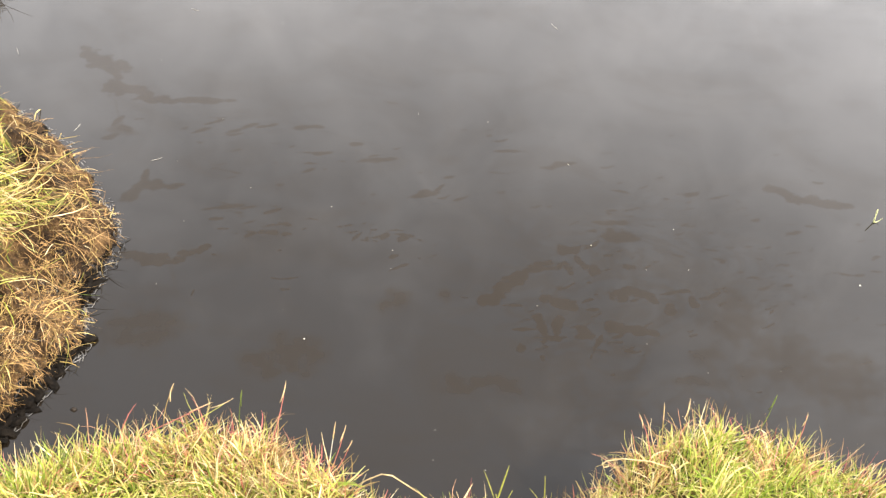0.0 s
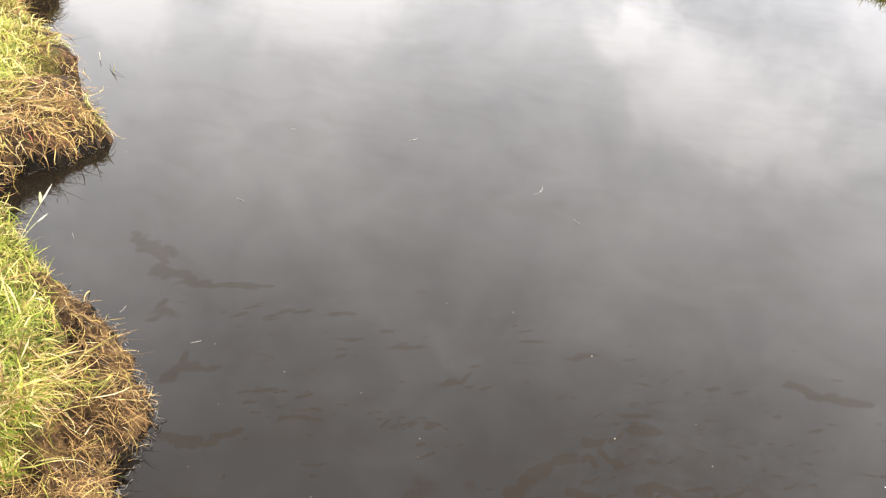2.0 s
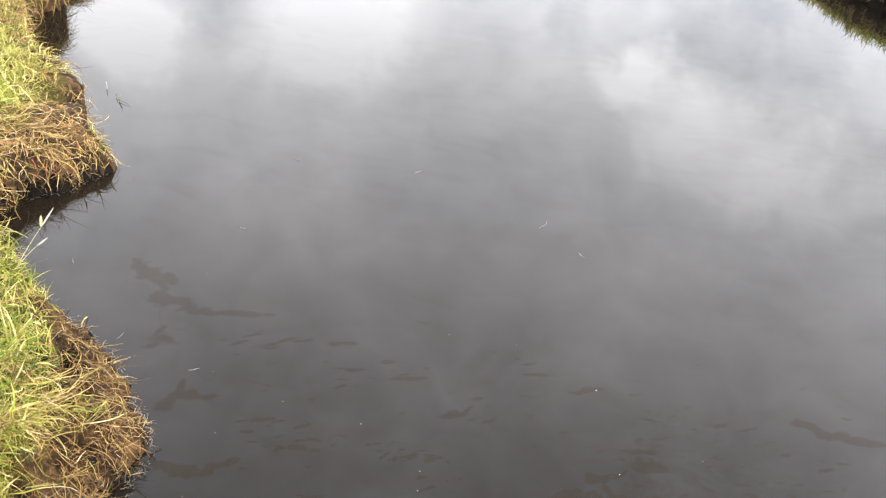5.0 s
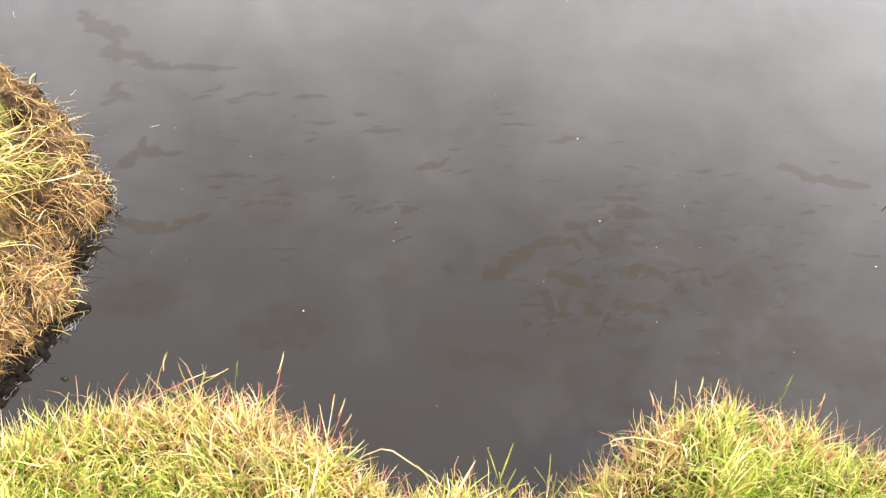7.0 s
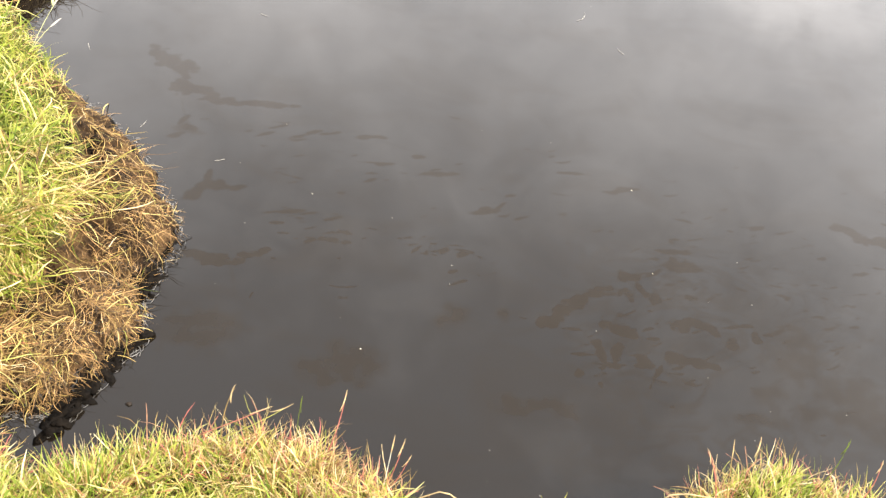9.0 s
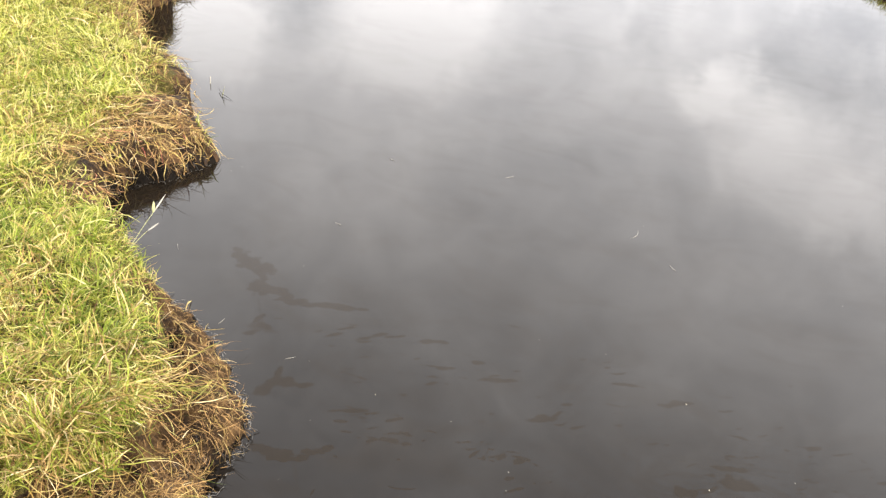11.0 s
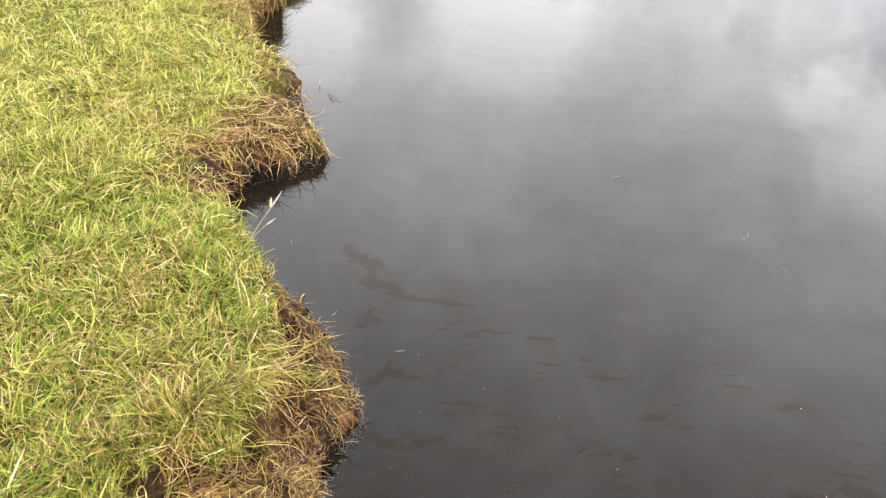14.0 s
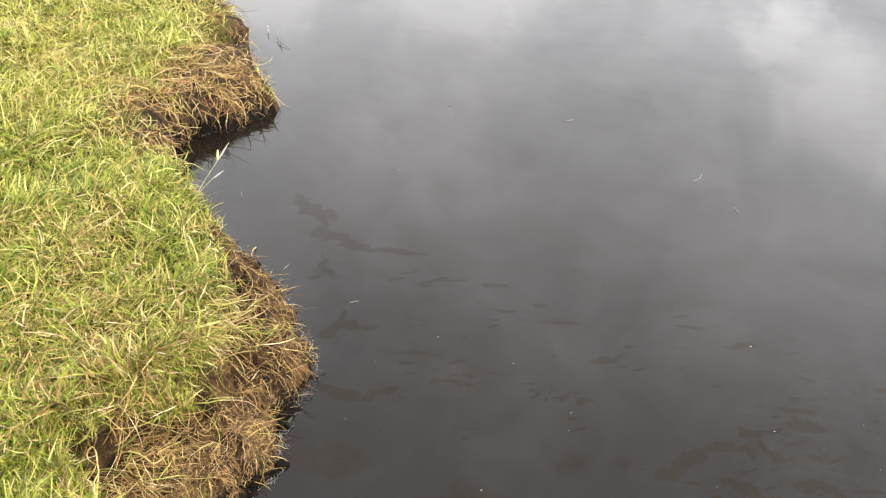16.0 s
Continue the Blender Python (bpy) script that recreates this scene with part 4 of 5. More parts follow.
DRY_LOCKS = [(-2.28, 3.30, -2.10, 3.14, 70), (-2.20, 3.22, -2.04, 3.08, 70), (-2.16, 3.12, -2.02, 2.98, 50), (-2.23, 3.29, -2.02, 3.09, 70), (-2.14, 3.14, -1.98, 3.06, 60), (-2.02, 2.98, -1.86, 2.86, 70), (-1.98, 2.90, -1.80, 2.79, 60), (-2.10, 3.24, -1.95, 3.04, 60), (-2.30, 3.75, -2.08, 3.72, 50), (-2.10, 3.78, -1.92, 3.68, 50)]
grow("overhanging_point_straw", sweep(HUNG_LOCKS, (0.0016, 0.0030), B_MIX, (-30, 30), (-3, 10), 0.055, 1.0, 0.015, 2.0, 0.22, (0.25, 0.75)) + sweep(DRY_LOCKS, (0.0018, 0.0034), (0, 0, 0.42, 0.42, 0.04, 0, 0.12), (-30, 25), (-3, 10), 0.055, 0.9, 0.03, 1.9, 0.22, (0.3, 0.85)) + [
    fringe(170, (-2.25, -1.75, 3.05, 4.1), 0.12, (0.09, 0.17), (0.0022, 0.0040), (0, 0.0, 0.46, 0.34, 0, 0, 0.20), (-55, 5), (2, 16), 0.9, 0.005, segs=5),
    fringe(900, (-2.75, -1.75, 2.85, 4.3), 0.24, (0.03, 0.08), (0.0014, 0.0026), (0, 0.03, 0.42, 0.55, 0, 0), (-15, 45), (5, 40), 1.7, 0.004),
    fringe(60, (-2.2, -1.75, 3.0, 4.1), 0.08, (0.06, 0.13), (0.0016, 0.0032), (0, 0.0, 0.65, 0.25, 0, 0, 0.10), (-50, 10), (10, 35), 0.8, 0.02, segs=5)],
    "dry brown straw draped over an overhanging bank point", "dead grass")
INLET_LOCKS = [(-3.60, 5.48, -3.46, 5.62, 60), (-3.62, 5.80, -3.40, 5.60, 60), (-3.52, 5.30, -3.32, 5.22, 60), (-3.45, 4.98, -3.14, 4.92, 80), (-3.28, 4.80, -2.98, 4.72, 80), (-3.06, 4.64, -2.84, 4.52, 70),
               (-3.66, 6.10, -3.44, 5.95, 60), (-3.68, 6.40, -3.46, 6.25, 60), (-2.86, 4.46, -2.62, 4.34, 60), (-2.64, 4.31, -2.36, 4.12, 60), (-2.46, 4.12, -2.26, 4.00, 50), (-3.55, 5.60, -3.40, 5.34, 60),
               (-3.52, 5.20, -3.30, 5.30, 80), (-3.46, 5.62, -3.26, 5.44, 80), (-3.42, 5.46, -3.26, 5.26, 80), (-3.45, 5.06, -3.26, 5.02, 70)]
grow("far_bank_straw", sweep(INLET_LOCKS, (0.0024, 0.0046), (0.02, 0.05, 0.42, 0.45, 0, 0, 0.06), (-20, 45), (-2, 14), 0.07, 1.0, 0.03, 2.2, 0.22) + [
    fringe(6000, (-4.6, -2.6, 4.4, 9.5), 0.14, (0.05, 0.16), (0.0018, 0.0038), (0, 0.14, 0.56, 0.30, 0, 0), (-15, 60), (0, 38), 1.5, 0.0, keep=lambda x, y: np.clip(0.75 + 0.6 * lumps(x, y, 0.3, 71), 0.3, 1)),
    fringe(700, (-3.52, -3.10, 4.95, 5.70), 0.13, (0.07, 0.19), (0.0022, 0.0042), (0, 0.04, 0.42, 0.50, 0, 0, 0.04), (-50, 15), (2, 20), 0.8, 0.05, segs=5),
    fringe(2200, (-4.6, -2.9, 4.7, 9.5), 0.08, (0.08, 0.16), (0.0018, 0.0040), (0.10, 0.22, 0.42, 0.26, 0, 0), (-10, 45), (8, 36), 0.9, 0.02, keep=lambda x, y: np.clip((y - 5.2) / 0.4, 0.1, 1)),
    turf(26000, (-4.6, -2.6, 4.4, 9.5), lambda x, y, d: (d > 0.02) * (d < 0.35) * 1.0, (0.05, 0.11), (0.0020, 0.0040), (10, 65), 0.30, 0.06, 1.4, 0.0)],
    "dry straw fringe hanging over the far bank", "dead grass")
grow("wet_roots_and_reflections", [
    fringe(5, (-1.0, -0.76, 1.50, 1.86), 0.03, (0.02, 0.05), (0.0010, 0.0020), (0, 0, 0, 0, 0, 1), (-30, 5), (10, 40), 0.8, 0.04),
    fringe(5, (-0.95, -0.80, 2.03, 2.20), 0.03, (0.03, 0.06), (0.0010, 0.0020), (0, 0, 0, 0, 0, 1), (-20, 20), (5, 40), 0.8, 0.05),
    # below the overhanging point these black strands stand in for dark reflections
    fringe(40, (-2.2, -1.75, 3.0, 3.65), 0.05, (0.05, 0.10), (0.0014, 0.0026), (0, 0, 0, 0.1, 0, 0.9), (-40, 0), (10, 40), 0.6, 0.07)],
    "black wet roots trailing from the bank, and strands drawn as dark reflections", "roots")


# ---- single things ----
def thing(name, label, category, at=(0, 0, 0), group="", kind=""):
    ob = new(name)
    ob.empty_display_size = 0.02
    ob.location = at
    return tagged(ob, label, category, group, kind)


def part(name, bm, mat, parent, label=""):
    me = bpy.data.meshes.new(name)
    bm.to_mesh(me)
    bm.free()
    me.materials.append(mat)
    for p in me.polygons:
        p.use_smooth = True
    ob = new(name, me)
    ob.parent = parent
    if label:
        ob["label"] = label
    return ob


def single(name, bm, mat, label, category, at=(0, 0, 0), group=""):
    me = bpy.data.meshes.new(name)
    bm.to_mesh(me)
    bm.free()
    me.materials.append(mat)
    for p in me.polygons:
        p.use_smooth = True
    ob = new(name, me)
    ob.location = at
    return tagged(ob, label, category, group)


def tube(points, radii, sides=6, flat=1.0):
    """A tapering stem along the points."""
    bm = bmesh.new()
    pts = [Vector(p) for p in points]
    rings = []
    for i, p in enumerate(pts):
        way = (pts[min(i + 1, len(pts) - 1)] - pts[max(i - 1, 0)]).normalized()
        side = way.cross(Vector((0.13, 0.29, 1.0))).normalized()
        up = side.cross(way)
        rings.append([bm.verts.new(p + (side * math.cos(a) + up * math.sin(a) * flat) * radii[i]) for a in (6.283 * k / sides for k in range(sides))])
    for a, b in zip(rings, rings[1:]):
        for k in range(sides):
            bm.faces.new((a[k], a[(k + 1) % sides], b[(k + 1) % sides], b[k]))
    bm.faces.new(rings[0][::-1])
    bm.faces.new(rings[-1])
    return bm


def arc(a, b, sag, n=7, side=0.0):
    """Points from a to b, bowed upwards by sag and sideways by side."""
    a, b = Vector(a), Vector(b)
    across = (b - a).cross(Vector((0, 0, 1)))
    across = across.normalized() if across.length > 1e-6 else Vector((1, 0, 0))
    return [a.lerp(b, k / (n - 1)) + (Vector((0, 0, sag)) + across * side) * 4 * (k / (n - 1)) * (1 - k / (n - 1)) for k in range(n)]


def taper(r, n=7, tip=0.25):
    return [r * (1 - (1 - tip) * k / (n - 1)) for k in range(n)]


def pebble(r, seed, squash=(1, 1, 0.6), rough=0.35, detail=2):
    bm = bmesh.new()
    bmesh.ops.create_icosphere(bm, subdivisions=detail, radius=r)
    for v in bm.verts:
        v.co *= 1 + rough * noise.noise(v.co / r * 1.3 + Vector((seed * 3.7, seed, -seed)))
        v.co = Vector((v.co.x * squash[0], v.co.y * squash[1], v.co.z * squash[2]))
    return bm


M_PALE, nt, b = material("bleached_straw", 0.6, 0.3)
pn = tex_noise(nt, 400.0, 2.0)
pr = ramp(nt, ((0.3, (0.46, 0.42, 0.32)), (0.7, (0.68, 0.64, 0.52))))
nt.links.new(pn.outputs["Fac"], pr.inputs[0])
nt.links.new(pr.outputs[0], b.inputs["Base Color"])
M_FADED, nt, b = material("faded_straw", 0.6, 0.3)
pn = tex_noise(nt, 400.0, 2.0)
pr = ramp(nt, ((0.3, (0.24, 0.22, 0.18)), (0.7, (0.42, 0.40, 0.35))))
nt.links.new(pn.outputs["Fac"], pr.inputs[0])
nt.links.new(pr.outputs[0], b.inputs["Base Color"])
M_SEED, nt, b = material("pale_seed", 0.5, 0.3)
pn = tex_noise(nt, 300.0, 2.0)
pr = ramp(nt, ((0.3, (0.30, 0.31, 0.12)), (0.7, (0.48, 0.47, 0.24))))
nt.links.new(pn.outputs["Fac"], pr.inputs[0])
nt.links.new(pr.outputs[0], b.inputs["Base Color"])
M_CLOD, nt, b = material("wet_peat", 0.6, 0.22)
pn = tex_noise(nt, 60.0, 5.0)
pr = ramp(nt, ((0.3, (0.006, 0.0045, 0.003)), (0.7, (0.028, 0.018, 0.010))))
nt.links.new(pn.outputs["Fac"], pr.inputs[0])
nt.links.new(pr.outputs[0], b.inputs["Base Color"])
bump(nt, b, pn.outputs["Fac"], 0.8, 0.006)
M_SCUM, nt, b = material("pale_scum", 0.35, 0.5)
pn = tex_noise(nt, 120.0, 4.0)
pr = ramp(nt, ((0.3, (0.03, 0.027, 0.024)), (0.7, (0.20, 0.185, 0.165))))
nt.links.new(pn.outputs["Fac"], pr.inputs[0])
nt.links.new(pr.outputs[0], b.inputs["Base Color"])
SR = random.Random(5)


# pale scum gathered along the muddy point, in flecks and in thin rims round the wet clods
CLODS = [(-0.885, 1.545), (-0.874, 1.575), (-0.866, 1.60), (-0.860, 1.63), (-0.856, 1.66), (-0.850, 1.69), (-0.843, 1.72), (-0.835, 1.75), (-0.826, 1.78), (-0.820, 1.81), (-0.824, 1.845), (-0.874, 1.965), (-0.888, 2.01), (-0.892, 2.04)]
scum_v, scum_f = [], []
for k in range(len(SHORE)):
    (px, py), (qx, qy) = SHORE[k], SHORE[(k + 1) % len(SHORE)]
    at_point, at_head = -1.5 < px < -0.75 and 1.5 < py < 2.75, -2.05 < px < -1.7 and 3.1 < py < 3.7
    if not (at_point or at_head):
        continue
    for _ in range(16):
        if SR.random() < (0.90 if at_head else 0.90 if py > 2.2 else 0.82 if 1.9 < py < 2.06 or py < 1.82 else 0.93):
            continue
        f, out = SR.random(), abs(SR.gauss(0.0, 0.013)) - 0.004
        way = math.atan2(qy - py, qx - px)
        x, y = px + (qx - px) * f + out * math.sin(way) * -1, py + (qy - py) * f + out * math.cos(way)
        long, wide, turn = SR.uniform(0.006, 0.022), SR.uniform(0.0010, 0.0030), way + SR.gauss(0, 0.5)
        at, m = len(scum_v), 10
        for j in range(m):
            a = 6.2832 * j / m
            u, v = long * 0.5 * math.cos(a) * SR.uniform(0.6, 1.2), wide * 0.5 * math.sin(a) * SR.uniform(0.4, 1.5)
            scum_v.append((x + u * math.cos(turn) - v * math.sin(turn), y + u * math.sin(turn) + v * math.cos(turn), 0.0012 + 0.00002 * (at % 50)))
        scum_f.append([at + j for j in range(m)])
rims = []
for x, y in CLODS:
    r, first, m = SR.uniform(0.022, 0.030), SR.randrange(14), 22
    for j in range(SR.randrange(12, 19)):
        a = 6.2832 * (first + j) / m
        grow_by, wide = r * SR.uniform(0.85, 1.2), SR.uniform(0.0008, 0.0028)
        for q in (grow_by, grow_by + wide):
            scum_v.append((x + q * math.cos(a), y + q * 1.25 * math.sin(a), 0.0023))
        if j:
            k = len(scum_v)
            rims.append((k - 4, k - 3, k - 1, k - 2))
scum = new("shore_scum", mesh_from("shore_scum", scum_v, [np.array(scum_f), np.array(rims)], [M_SCUM]))
tagged(scum, "thin pale scum gathered along the muddy shore", "scum", kind="stuff")

# floating specks: x, y
SPECKS = [(-1.11, 3.03), (-1.13, 2.52), (-0.86, 2.54), (-0.80, 2.77), (-0.61, 2.48), (-0.36, 2.46), (-0.15, 2.33), (-0.14, 2.26), (-0.38, 2.05), (-0.30, 1.97),
          (0.40, 2.49), (0.64, 2.62), (0.56, 2.43), (0.68, 2.46), (1.17, 2.52), (0.31, 2.84), (-0.20, 2.97), (0.03, 2.99), (0.07, 1.78), (0.08, 1.70),
          (0.20, 1.70), (0.72, 2.10), (0.91, 2.15), (0.68, 2.00), (-0.99, 4.51), (-1.13, 4.03), (-1.80, 3.75), (-1.69, 3.63), (-1.71, 3.57), (0.05, 3.96), (-0.79, 3.38), (0.85, 3.69),
          (-0.724, 2.057), (-0.743, 2.298), (0.268, 2.222), (0.564, 2.159), (-2.66, 6.33), (-2.76, 6.97), (0.35, 5.92)]
BIG = {9: 1.4, 10: 1.5, 14: 2.4, 4: 1.5, 15: 1.4, 5: 1.3}
for k, (x, y) in enumerate(SPECKS):
    r = SR.uniform(0.0008, 0.0013) * BIG.get(k, 1.0)
    single("floating_speck", pebble(r, k, (1.4, 0.9, 0.6), 0.5, 1), M_PALE if k in BIG else M_FADED, "tiny pale plant speck floating on the pond", "plant speck", (x, y, r * 0.3), "floating specks")
# floating straws: x, y, length, turn, bow
for x, y, long, turn, bow in ((-1.21, 2.61, 0.037, 84, 0.002), (-0.92, 2.53, 0.034, 37, 0.001), (-1.58, 2.94, 0.046, -52, 0.001), (-0.59, 4.12, 0.045, 45, 0.002),
                              (0.02, 3.86, 0.085, 75, 0.012), (-1.12, 3.37, 0.035, -15, 0.001), (0.20, 3.66, 0.047, -52, 0.003), (-1.13, 4.02, 0.034, -17, 0.001)):
    c, s = math.cos(radians(turn)) * long / 2, math.sin(radians(turn)) * long / 2
    r = 0.0006 if y < 3.3 else 0.0007
    long *= 0.8
    single("floating_straw", tube(arc((-c, -s, 0), (c, s, 0.001), 0.0, 7, bow), [r * 0.7, r, r, r, r, r * 0.8, r * 0.4]), M_FADED,
           "short bleached straw floating on the still pond", "straw", (x, y, r * 0.8), "floating straws")

# a black forked twig with a pale tip
twig = thing("forked_twig", "black forked twig with a pale tip in the water", "twig", (-2.16, 4.28, 0))
part("branch", tube(arc((-0.05, 0.055, 0.012), (0.05, -0.06, 0.001), 0.004), taper(0.0020)), M_WETROOT, twig)
part("branch", tube(arc((-0.01, 0.01, 0.008), (0.075, -0.03, 0.001), 0.003), taper(0.0016)), M_WETROOT, twig)
part("tip", pebble(0.0035, 3, (1.6, 0.8, 0.8)), M_PALE, twig, "pale broken tip")

part("shoot", tube(arc((0.0, 0.0, 0.0), (0.012, 0.004, 0.055), 0.0, 7, 0.004), taper(0.0016)), M_YELLOW, twig, "small yellow-green shoot")
stick = thing("dead_stalk", "short white dead stalk standing in the pond", "stalk", (-2.30, 4.40, 0))
part("stem", tube(arc((0, 0, -0.02), (0.002, 0.0, 0.038), 0.0), taper(0.0024, 7, 0.7)), M_PALE, stick)

# a yellow shoot that sticks out of the water
shoot = thing("water_shoot", "bent yellow shoot sticking out of the pond", "shoot", (1.26, 2.81, 0))
part("stem", tube(arc((0, 0, -0.01), (-0.005, 0.012, 0.045), 0.0), taper(0.0024, 7, 0.7)), M_SEED, shoot)
part("leaf", tube(arc((0, 0, 0.004), (0.022, 0.012, 0.016), -0.006), taper(0.0018)), M_SEED, shoot)

# seed heads leaning out over the small inlet
seeds = thing("seed_head", "pale grass seed heads on thin stems at the bank edge", "seed head", (-1.55, 2.615, 0.18))
part("stem", tube(arc((0, 0, 0), (0.035, 0.10, 0.10), 0.004), taper(0.0011, 7, 0.6)), M_SEED, seeds)
part("spikelet", tube(arc((0.035, 0.10, 0.10), (0.028, 0.118, 0.133), 0), [0.0012, 0.0038, 0.0048, 0.0048, 0.0042, 0.0032, 0.001], 8), M_SEED, seeds, "plump pale green spikelet")
part("spikelet", tube(arc((0.035, 0.10, 0.10), (0.043, 0.165, 0.140), 0), [0.001, 0.0022, 0.0030, 0.0030, 0.0024, 0.0016, 0.0006], 8), M_FADED, seeds, "slender bleached spikelet")
part("stem", tube(arc((0, 0.01, 0), (0.035, 0.06, 0.05), 0.003), taper(0.0011, 7, 0.6)), M_SEED, seeds)
part("spikelet", tube(arc((0.035, 0.06, 0.05), (0.058, 0.095, 0.070), 0), [0.001, 0.0020, 0.0028, 0.0030, 0.0026, 0.0016, 0.0006], 8), M_FADED, seeds, "slender bleached spikelet")

# tall stems on the near bank: foot, tip, material, bow
for foot, tip, mat, bow in (((-0.25, 1.55, 0.15), (-0.24, 1.655, 0.25), M_RED, 0.006), ((-0.12, 1.53, 0.13), (-0.12, 1.60, 0.225), M_PALE, 0.0), ((-0.12, 1.52, 0.13), (-0.10, 1.60, 0.22), M_RED, 0.004),
                            ((-0.12, 1.52, 0.13), (-0.08, 1.57, 0.22), M_RED, 0.008), ((-0.31, 1.56, 0.15), (-0.32, 1.62, 0.245), M_GREEN, -0.004), ((-0.46, 1.53, 0.17), (-0.34, 1.60, 0.24), M_YELLOW, 0.012),
                            ((-0.45, 1.51, 0.17), (-0.45, 1.59, 0.265), M_STRAW, -0.008), ((-0.50, 1.52, 0.18), (-0.38, 1.585, 0.235), M_RED, 0.004), ((0.52, 1.65, 0.22), (0.475, 1.70, 0.31), M_RED, 0.006),
                            ((0.54, 1.66, 0.22), (0.52, 1.72, 0.33), M_STRAW, 0.0), ((0.56, 1.66, 0.22), (0.57, 1.74, 0.33), M_STRAW, 0.006), ((0.80, 1.73, 0.22), (0.81, 1.77, 0.32), M_RED, 0.006), ((0.72, 1.74, 0.22), (0.75, 1.80, 0.32), M_GREEN, 0.006)):
    stem = thing("flowering_grass", "tall thin grass with a pale tip on the near bank", "grass", foot, "tall stems")
    end = Vector(tip) - Vector(foot)
    part("stalk", tube(arc((0, 0, 0), end, abs(bow), 7, bow), taper(0.0010, 7, 0.5)), mat, stem)
    part("tip", tube(arc(end * 0.72 + Vector((0, 0, abs(bow) * 0.8)), end * 1.06, 0.002, 5, bow * 0.4), [0.0006, 0.0011, 0.0011, 0.0008, 0.0003], 6, 0.5), M_BLEACHED if mat is not M_GREEN else M_GREEN, stem)

# sprouts in the notch of the near bank
for x, y, lean, size in ((0.240, 1.572, 0.0, 1.05), (0.350, 1.600, 0.5, 0.85)):
    z = float(on_grid(ZZ, np.array([x]), np.array([y]))[0])
    sprout = thing("grass_sprout", "young green grass sprout with spreading leaves", "sprout", (x, y, max(z, 0.0) - 0.004), "sprouts")
    sprout.rotation_euler = (0, 0, lean)
    sprout.scale = (size, size, size)
    part("stem", tube(arc((0, 0, 0), (-0.012, 0.03, 0.075), 0.0, 7, 0.004), taper(0.0014, 7, 0.6)), M_YELLOW, sprout)
    for tip, mid in (((-0.045, 0.055, 0.115), 0.004), ((0.004, 0.07, 0.125), 0.002), ((0.02, 0.045, 0.075), 0.004), ((0.05, 0.035, 0.05), 0.014)):
        part("leaf", tube(arc((-0.008, 0.022, 0.05) if tip[0] < 0.01 else (0, 0.004, 0.012), tip, mid), [0.0009, 0.0016, 0.0018, 0.0017, 0.0014, 0.0009, 0.0003], 6, 0.3), M_YELLOW, sprout)

# runners that arch over the edge
for pts, label in (([(-0.07, 1.50, 0.15), (-0.036, 1.52, 0.176), (-0.007, 1.527, 0.198), (0.014, 1.530, 0.195), (0.07, 1.530, 0.150), (0.128, 1.533, 0.090), (0.16, 1.54, 0.055)], "arching brown grass runner over the bank edge"),
                   ([(0.56, 1.65, 0.225), (0.518, 1.652, 0.232), (0.462, 1.646, 0.232), (0.430, 1.638, 0.225), (0.423, 1.634, 0.217), (0.429, 1.632, 0.210), (0.437, 1.634, 0.214), (0.434, 1.638, 0.223)], "thin grass runner with a curled end")):
    runner = thing("grass_runner", label, "runner", pts[0])
    part("stem", tube([Vector(p) - Vector(pts[0]) for p in pts], taper(0.0014, len(pts), 0.8)), M_BLEACHED, runner)

# curled black roots that trail from the nose of the muddy point
ROOTS = [((-0.90, 2.20), (-0.862, 2.185), 0.016), ((-0.885, 2.175), (-0.855, 2.15), -0.012), ((-0.875, 2.14), (-0.848, 2.12), 0.010), ((-0.875, 2.11), (-0.846, 2.085), -0.010), ((-0.87, 2.16), (-0.853, 2.195), -0.014)]
for (x, y), (ex, ey), bow in ROOTS:
    single("trailing_root", tube(arc((0, 0, 0.014), (ex - x, ey - y, 0.002), 0.008, 9, bow), taper(0.0016, 9, 0.6)), M_WETROOT, "curled black wet root at the water's edge", "root", (x, y, 0), "trailing roots")

# wet clods along the undercut front of the muddy point
for k, (x, y) in enumerate(CLODS):
    r = SR.uniform(0.012, 0.022)
    single("peat_clod", pebble(r, k + 20, (SR.uniform(0.9, 1.4), SR.uniform(1.1, 1.9), 0.42), 2.2, 3), M_MUD_AND_SHADE, "black wet peat clod at the water's edge", "clod", (x + SR.uniform(-0.012, 0.010), y, 0.002), "clods at the water's edge")
single("peat_clod", pebble(0.006, 77, (1.2, 1, 0.7), 0.6), M_CLOD, "small dark crumb floating on the pond", "clod", (-0.75, 1.65, 0.001))

# wet peat crumbling from the foot of the overhanging point
for k in range(9):
    u = k / 9.5
    x, y = -2.03 + 0.21 * u + SR.uniform(-0.015, 0.02), 3.16 + 0.45 * u + SR.uniform(-0.02, 0.02)
    r = SR.uniform(0.005, 0.012)
    single("peat_clod", pebble(r, k + 50, (SR.uniform(1.0, 2.0), SR.uniform(0.8, 1.6), 0.35), 1.5, 3), M_MUD_AND_SHADE, "black wet peat clod under the overhanging bank", "clod", (x, y, r * 0.2), "clods under the overhang")

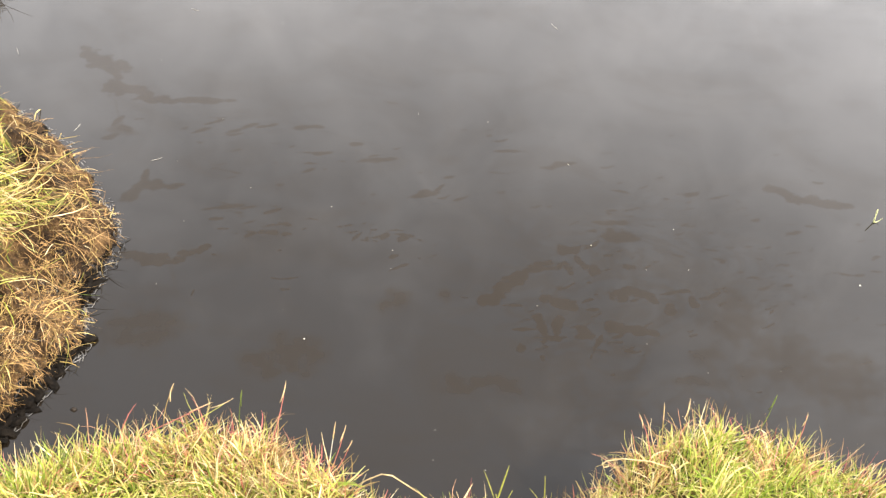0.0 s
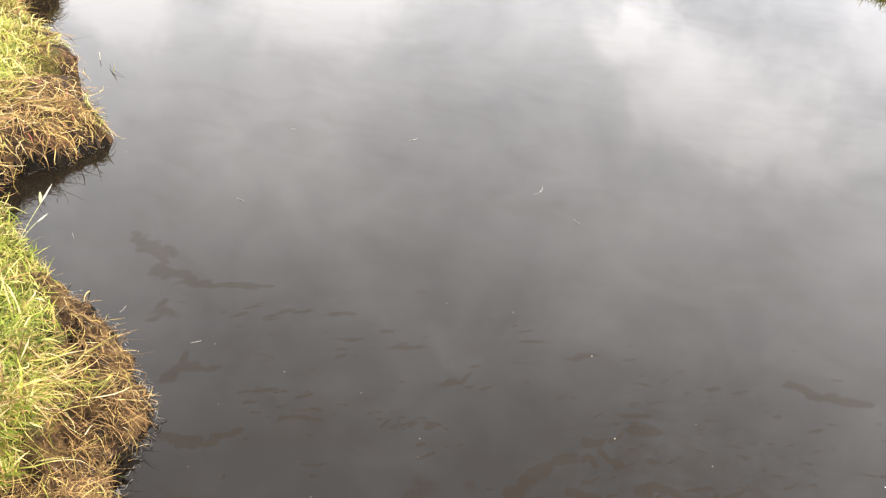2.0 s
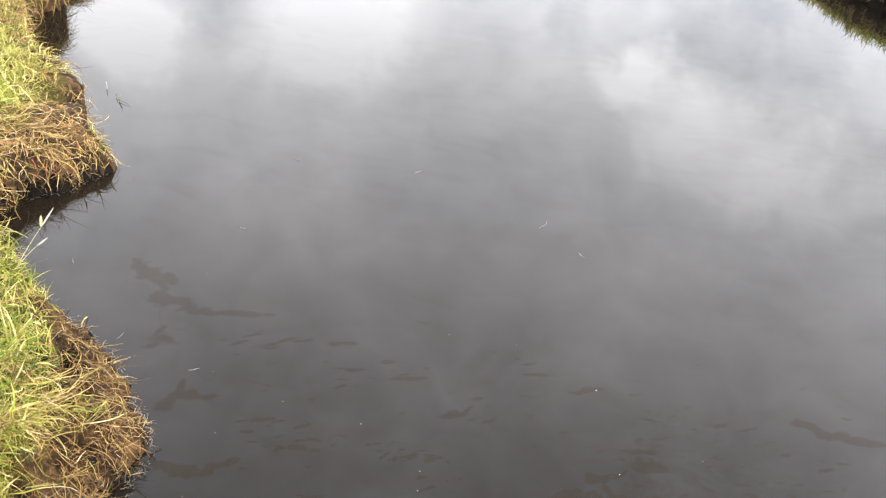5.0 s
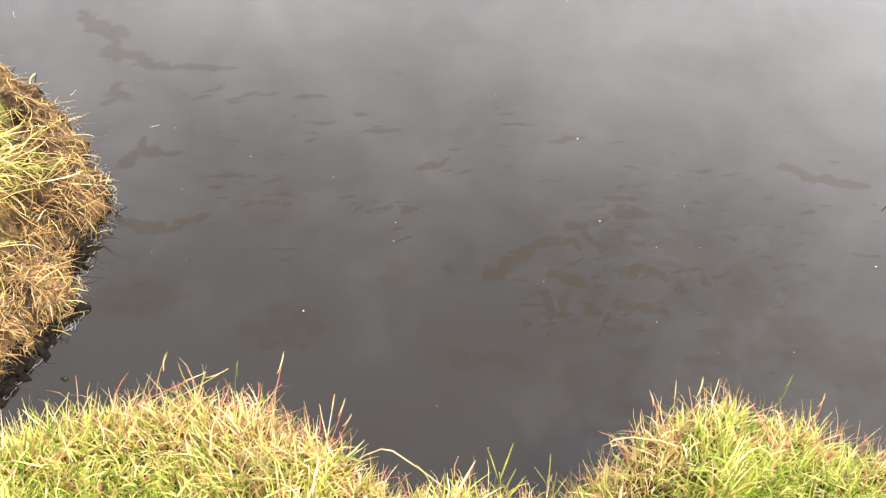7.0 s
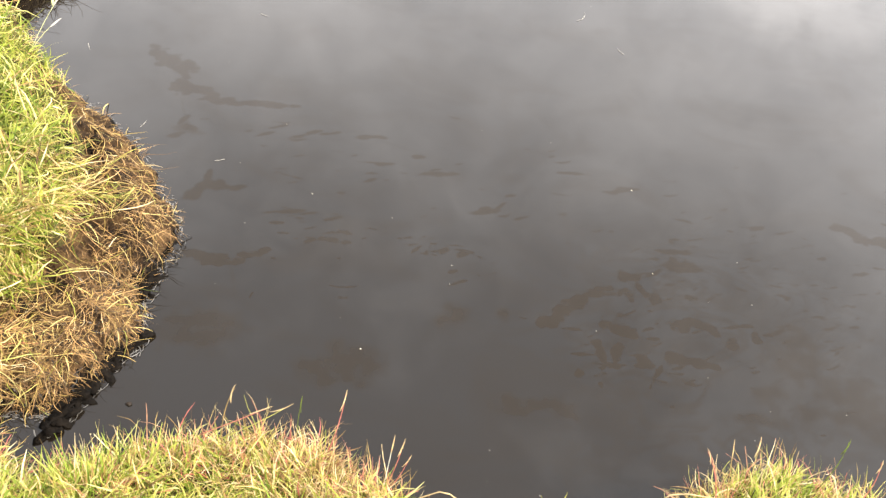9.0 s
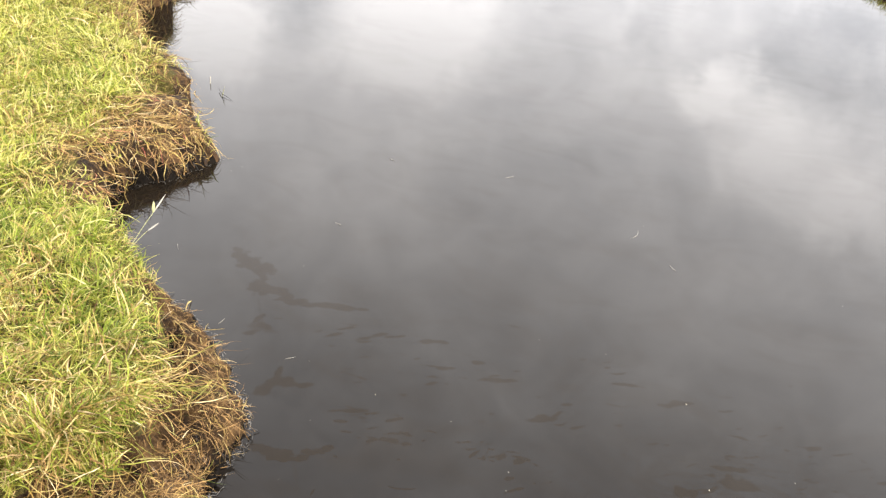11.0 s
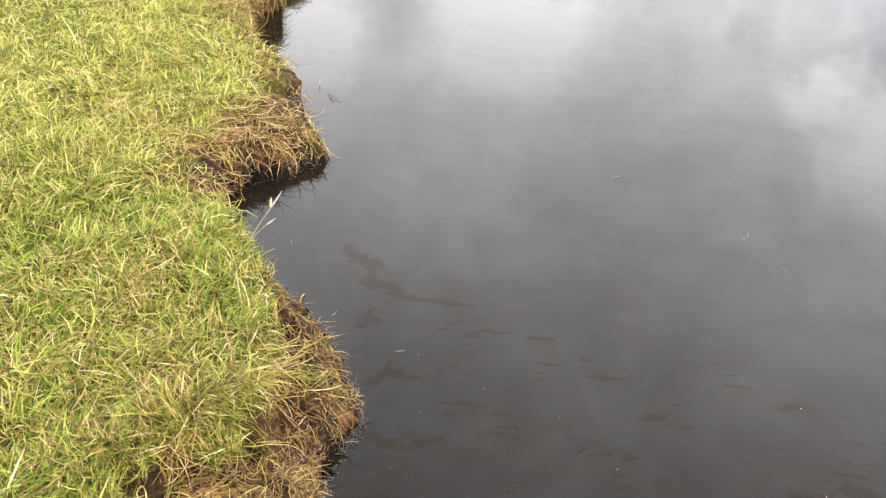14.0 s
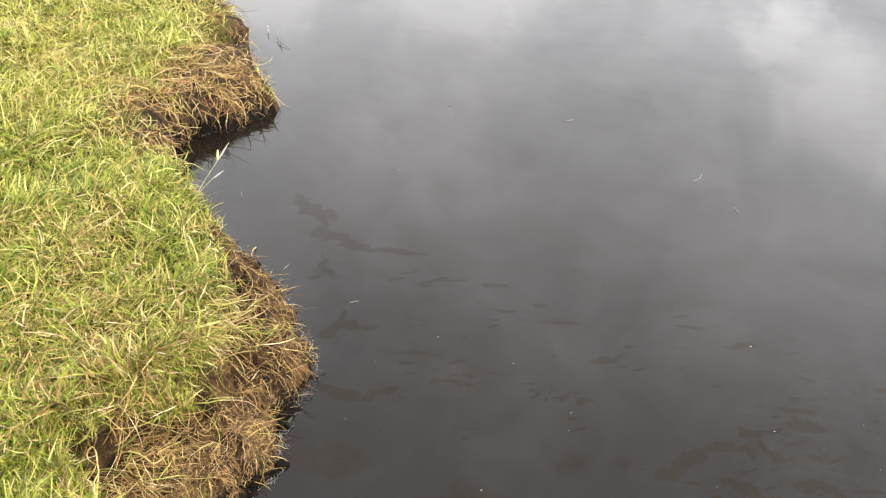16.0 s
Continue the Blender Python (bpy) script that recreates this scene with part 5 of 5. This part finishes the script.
# broken stalks and white bits that lie on the turf
for k in range(46):
    x, y = (SR.uniform(-2.6, -1.15), SR.uniform(1.6, 4.2)) if k < 34 else (SR.uniform(-0.7, 0.95), SR.uniform(1.25, 1.6))
    d = float(on_grid(DD, np.array([x]), np.array([y]))[0])
    if d < 0.06 or (k >= 34 and 0.08 < x < 0.42):
        continue
    z = float(on_grid(ZZ, np.array([x]), np.array([y]))[0])
    turn, long = SR.uniform(0, 3.14), SR.uniform(0.03, 0.11)
    c, s = math.cos(turn) * long / 2, math.sin(turn) * long / 2
    single("dry_stalk", tube(arc((-c, -s, 0.0), (c, s, 0.012), 0.008, 7, SR.uniform(-0.01, 0.01)), taper(SR.uniform(0.0009, 0.0017), 7, 0.5), 6, 0.6), M_STRAW,
           "loose dry stalk lying on the matted grass", "stalk", (x, y, z + (0.03 if k < 34 else 0.05)), "loose stalks")

# longer straws that stand out on the turf: foot, tip, thickness, bow
for foot, tip, thick, bow in (((-2.16, 3.235), (-2.152, 3.406), 0.0030, 0.006), ((-2.234, 2.911), (-2.198, 3.006), 0.0032, 0.003), ((-1.236, 2.151), (-1.084, 2.088), 0.0020, -0.004), ((-1.60, 2.308), (-1.546, 2.26), 0.0016, 0.004),
                              ((-1.924, 2.175), (-1.93, 2.234), 0.0018, 0.002), ((-2.047, 2.224), (-1.955, 2.144), 0.0014, 0.006)):
    ends = np.array([foot, tip])
    z0, z1 = on_grid(ZZ, ends[:, 0], ends[:, 1]) + 0.035
    single("dry_stalk", tube(arc((0, 0, 0), (tip[0] - foot[0], tip[1] - foot[1], float(z1 - z0)), 0.012, 7, bow), taper(thick, 7, 0.4), 6, 0.5), M_BLEACHED, "long pale dry stalk lying on the matted grass", "stalk", (*foot, float(z0)), "loose stalks")

# a bleached curled leaf on the turf
leaf = thing("dead_leaf", "bleached curled dead leaf lying on the grass", "leaf", (-3.064, 4.277, float(on_grid(ZZ, np.array([-3.064]), np.array([4.277]))[0]) + 0.04))
part("blade", tube([(0, 0, 0), (0.04, 0.006, 0.014), (0.075, -0.004, 0.022), (0.115, -0.008, 0.020), (0.145, -0.006, 0.004), (0.157, -0.01, -0.02)], [0.003, 0.006, 0.010, 0.010, 0.006, 0.002], 8, 0.3), M_BLEACHED, leaf)
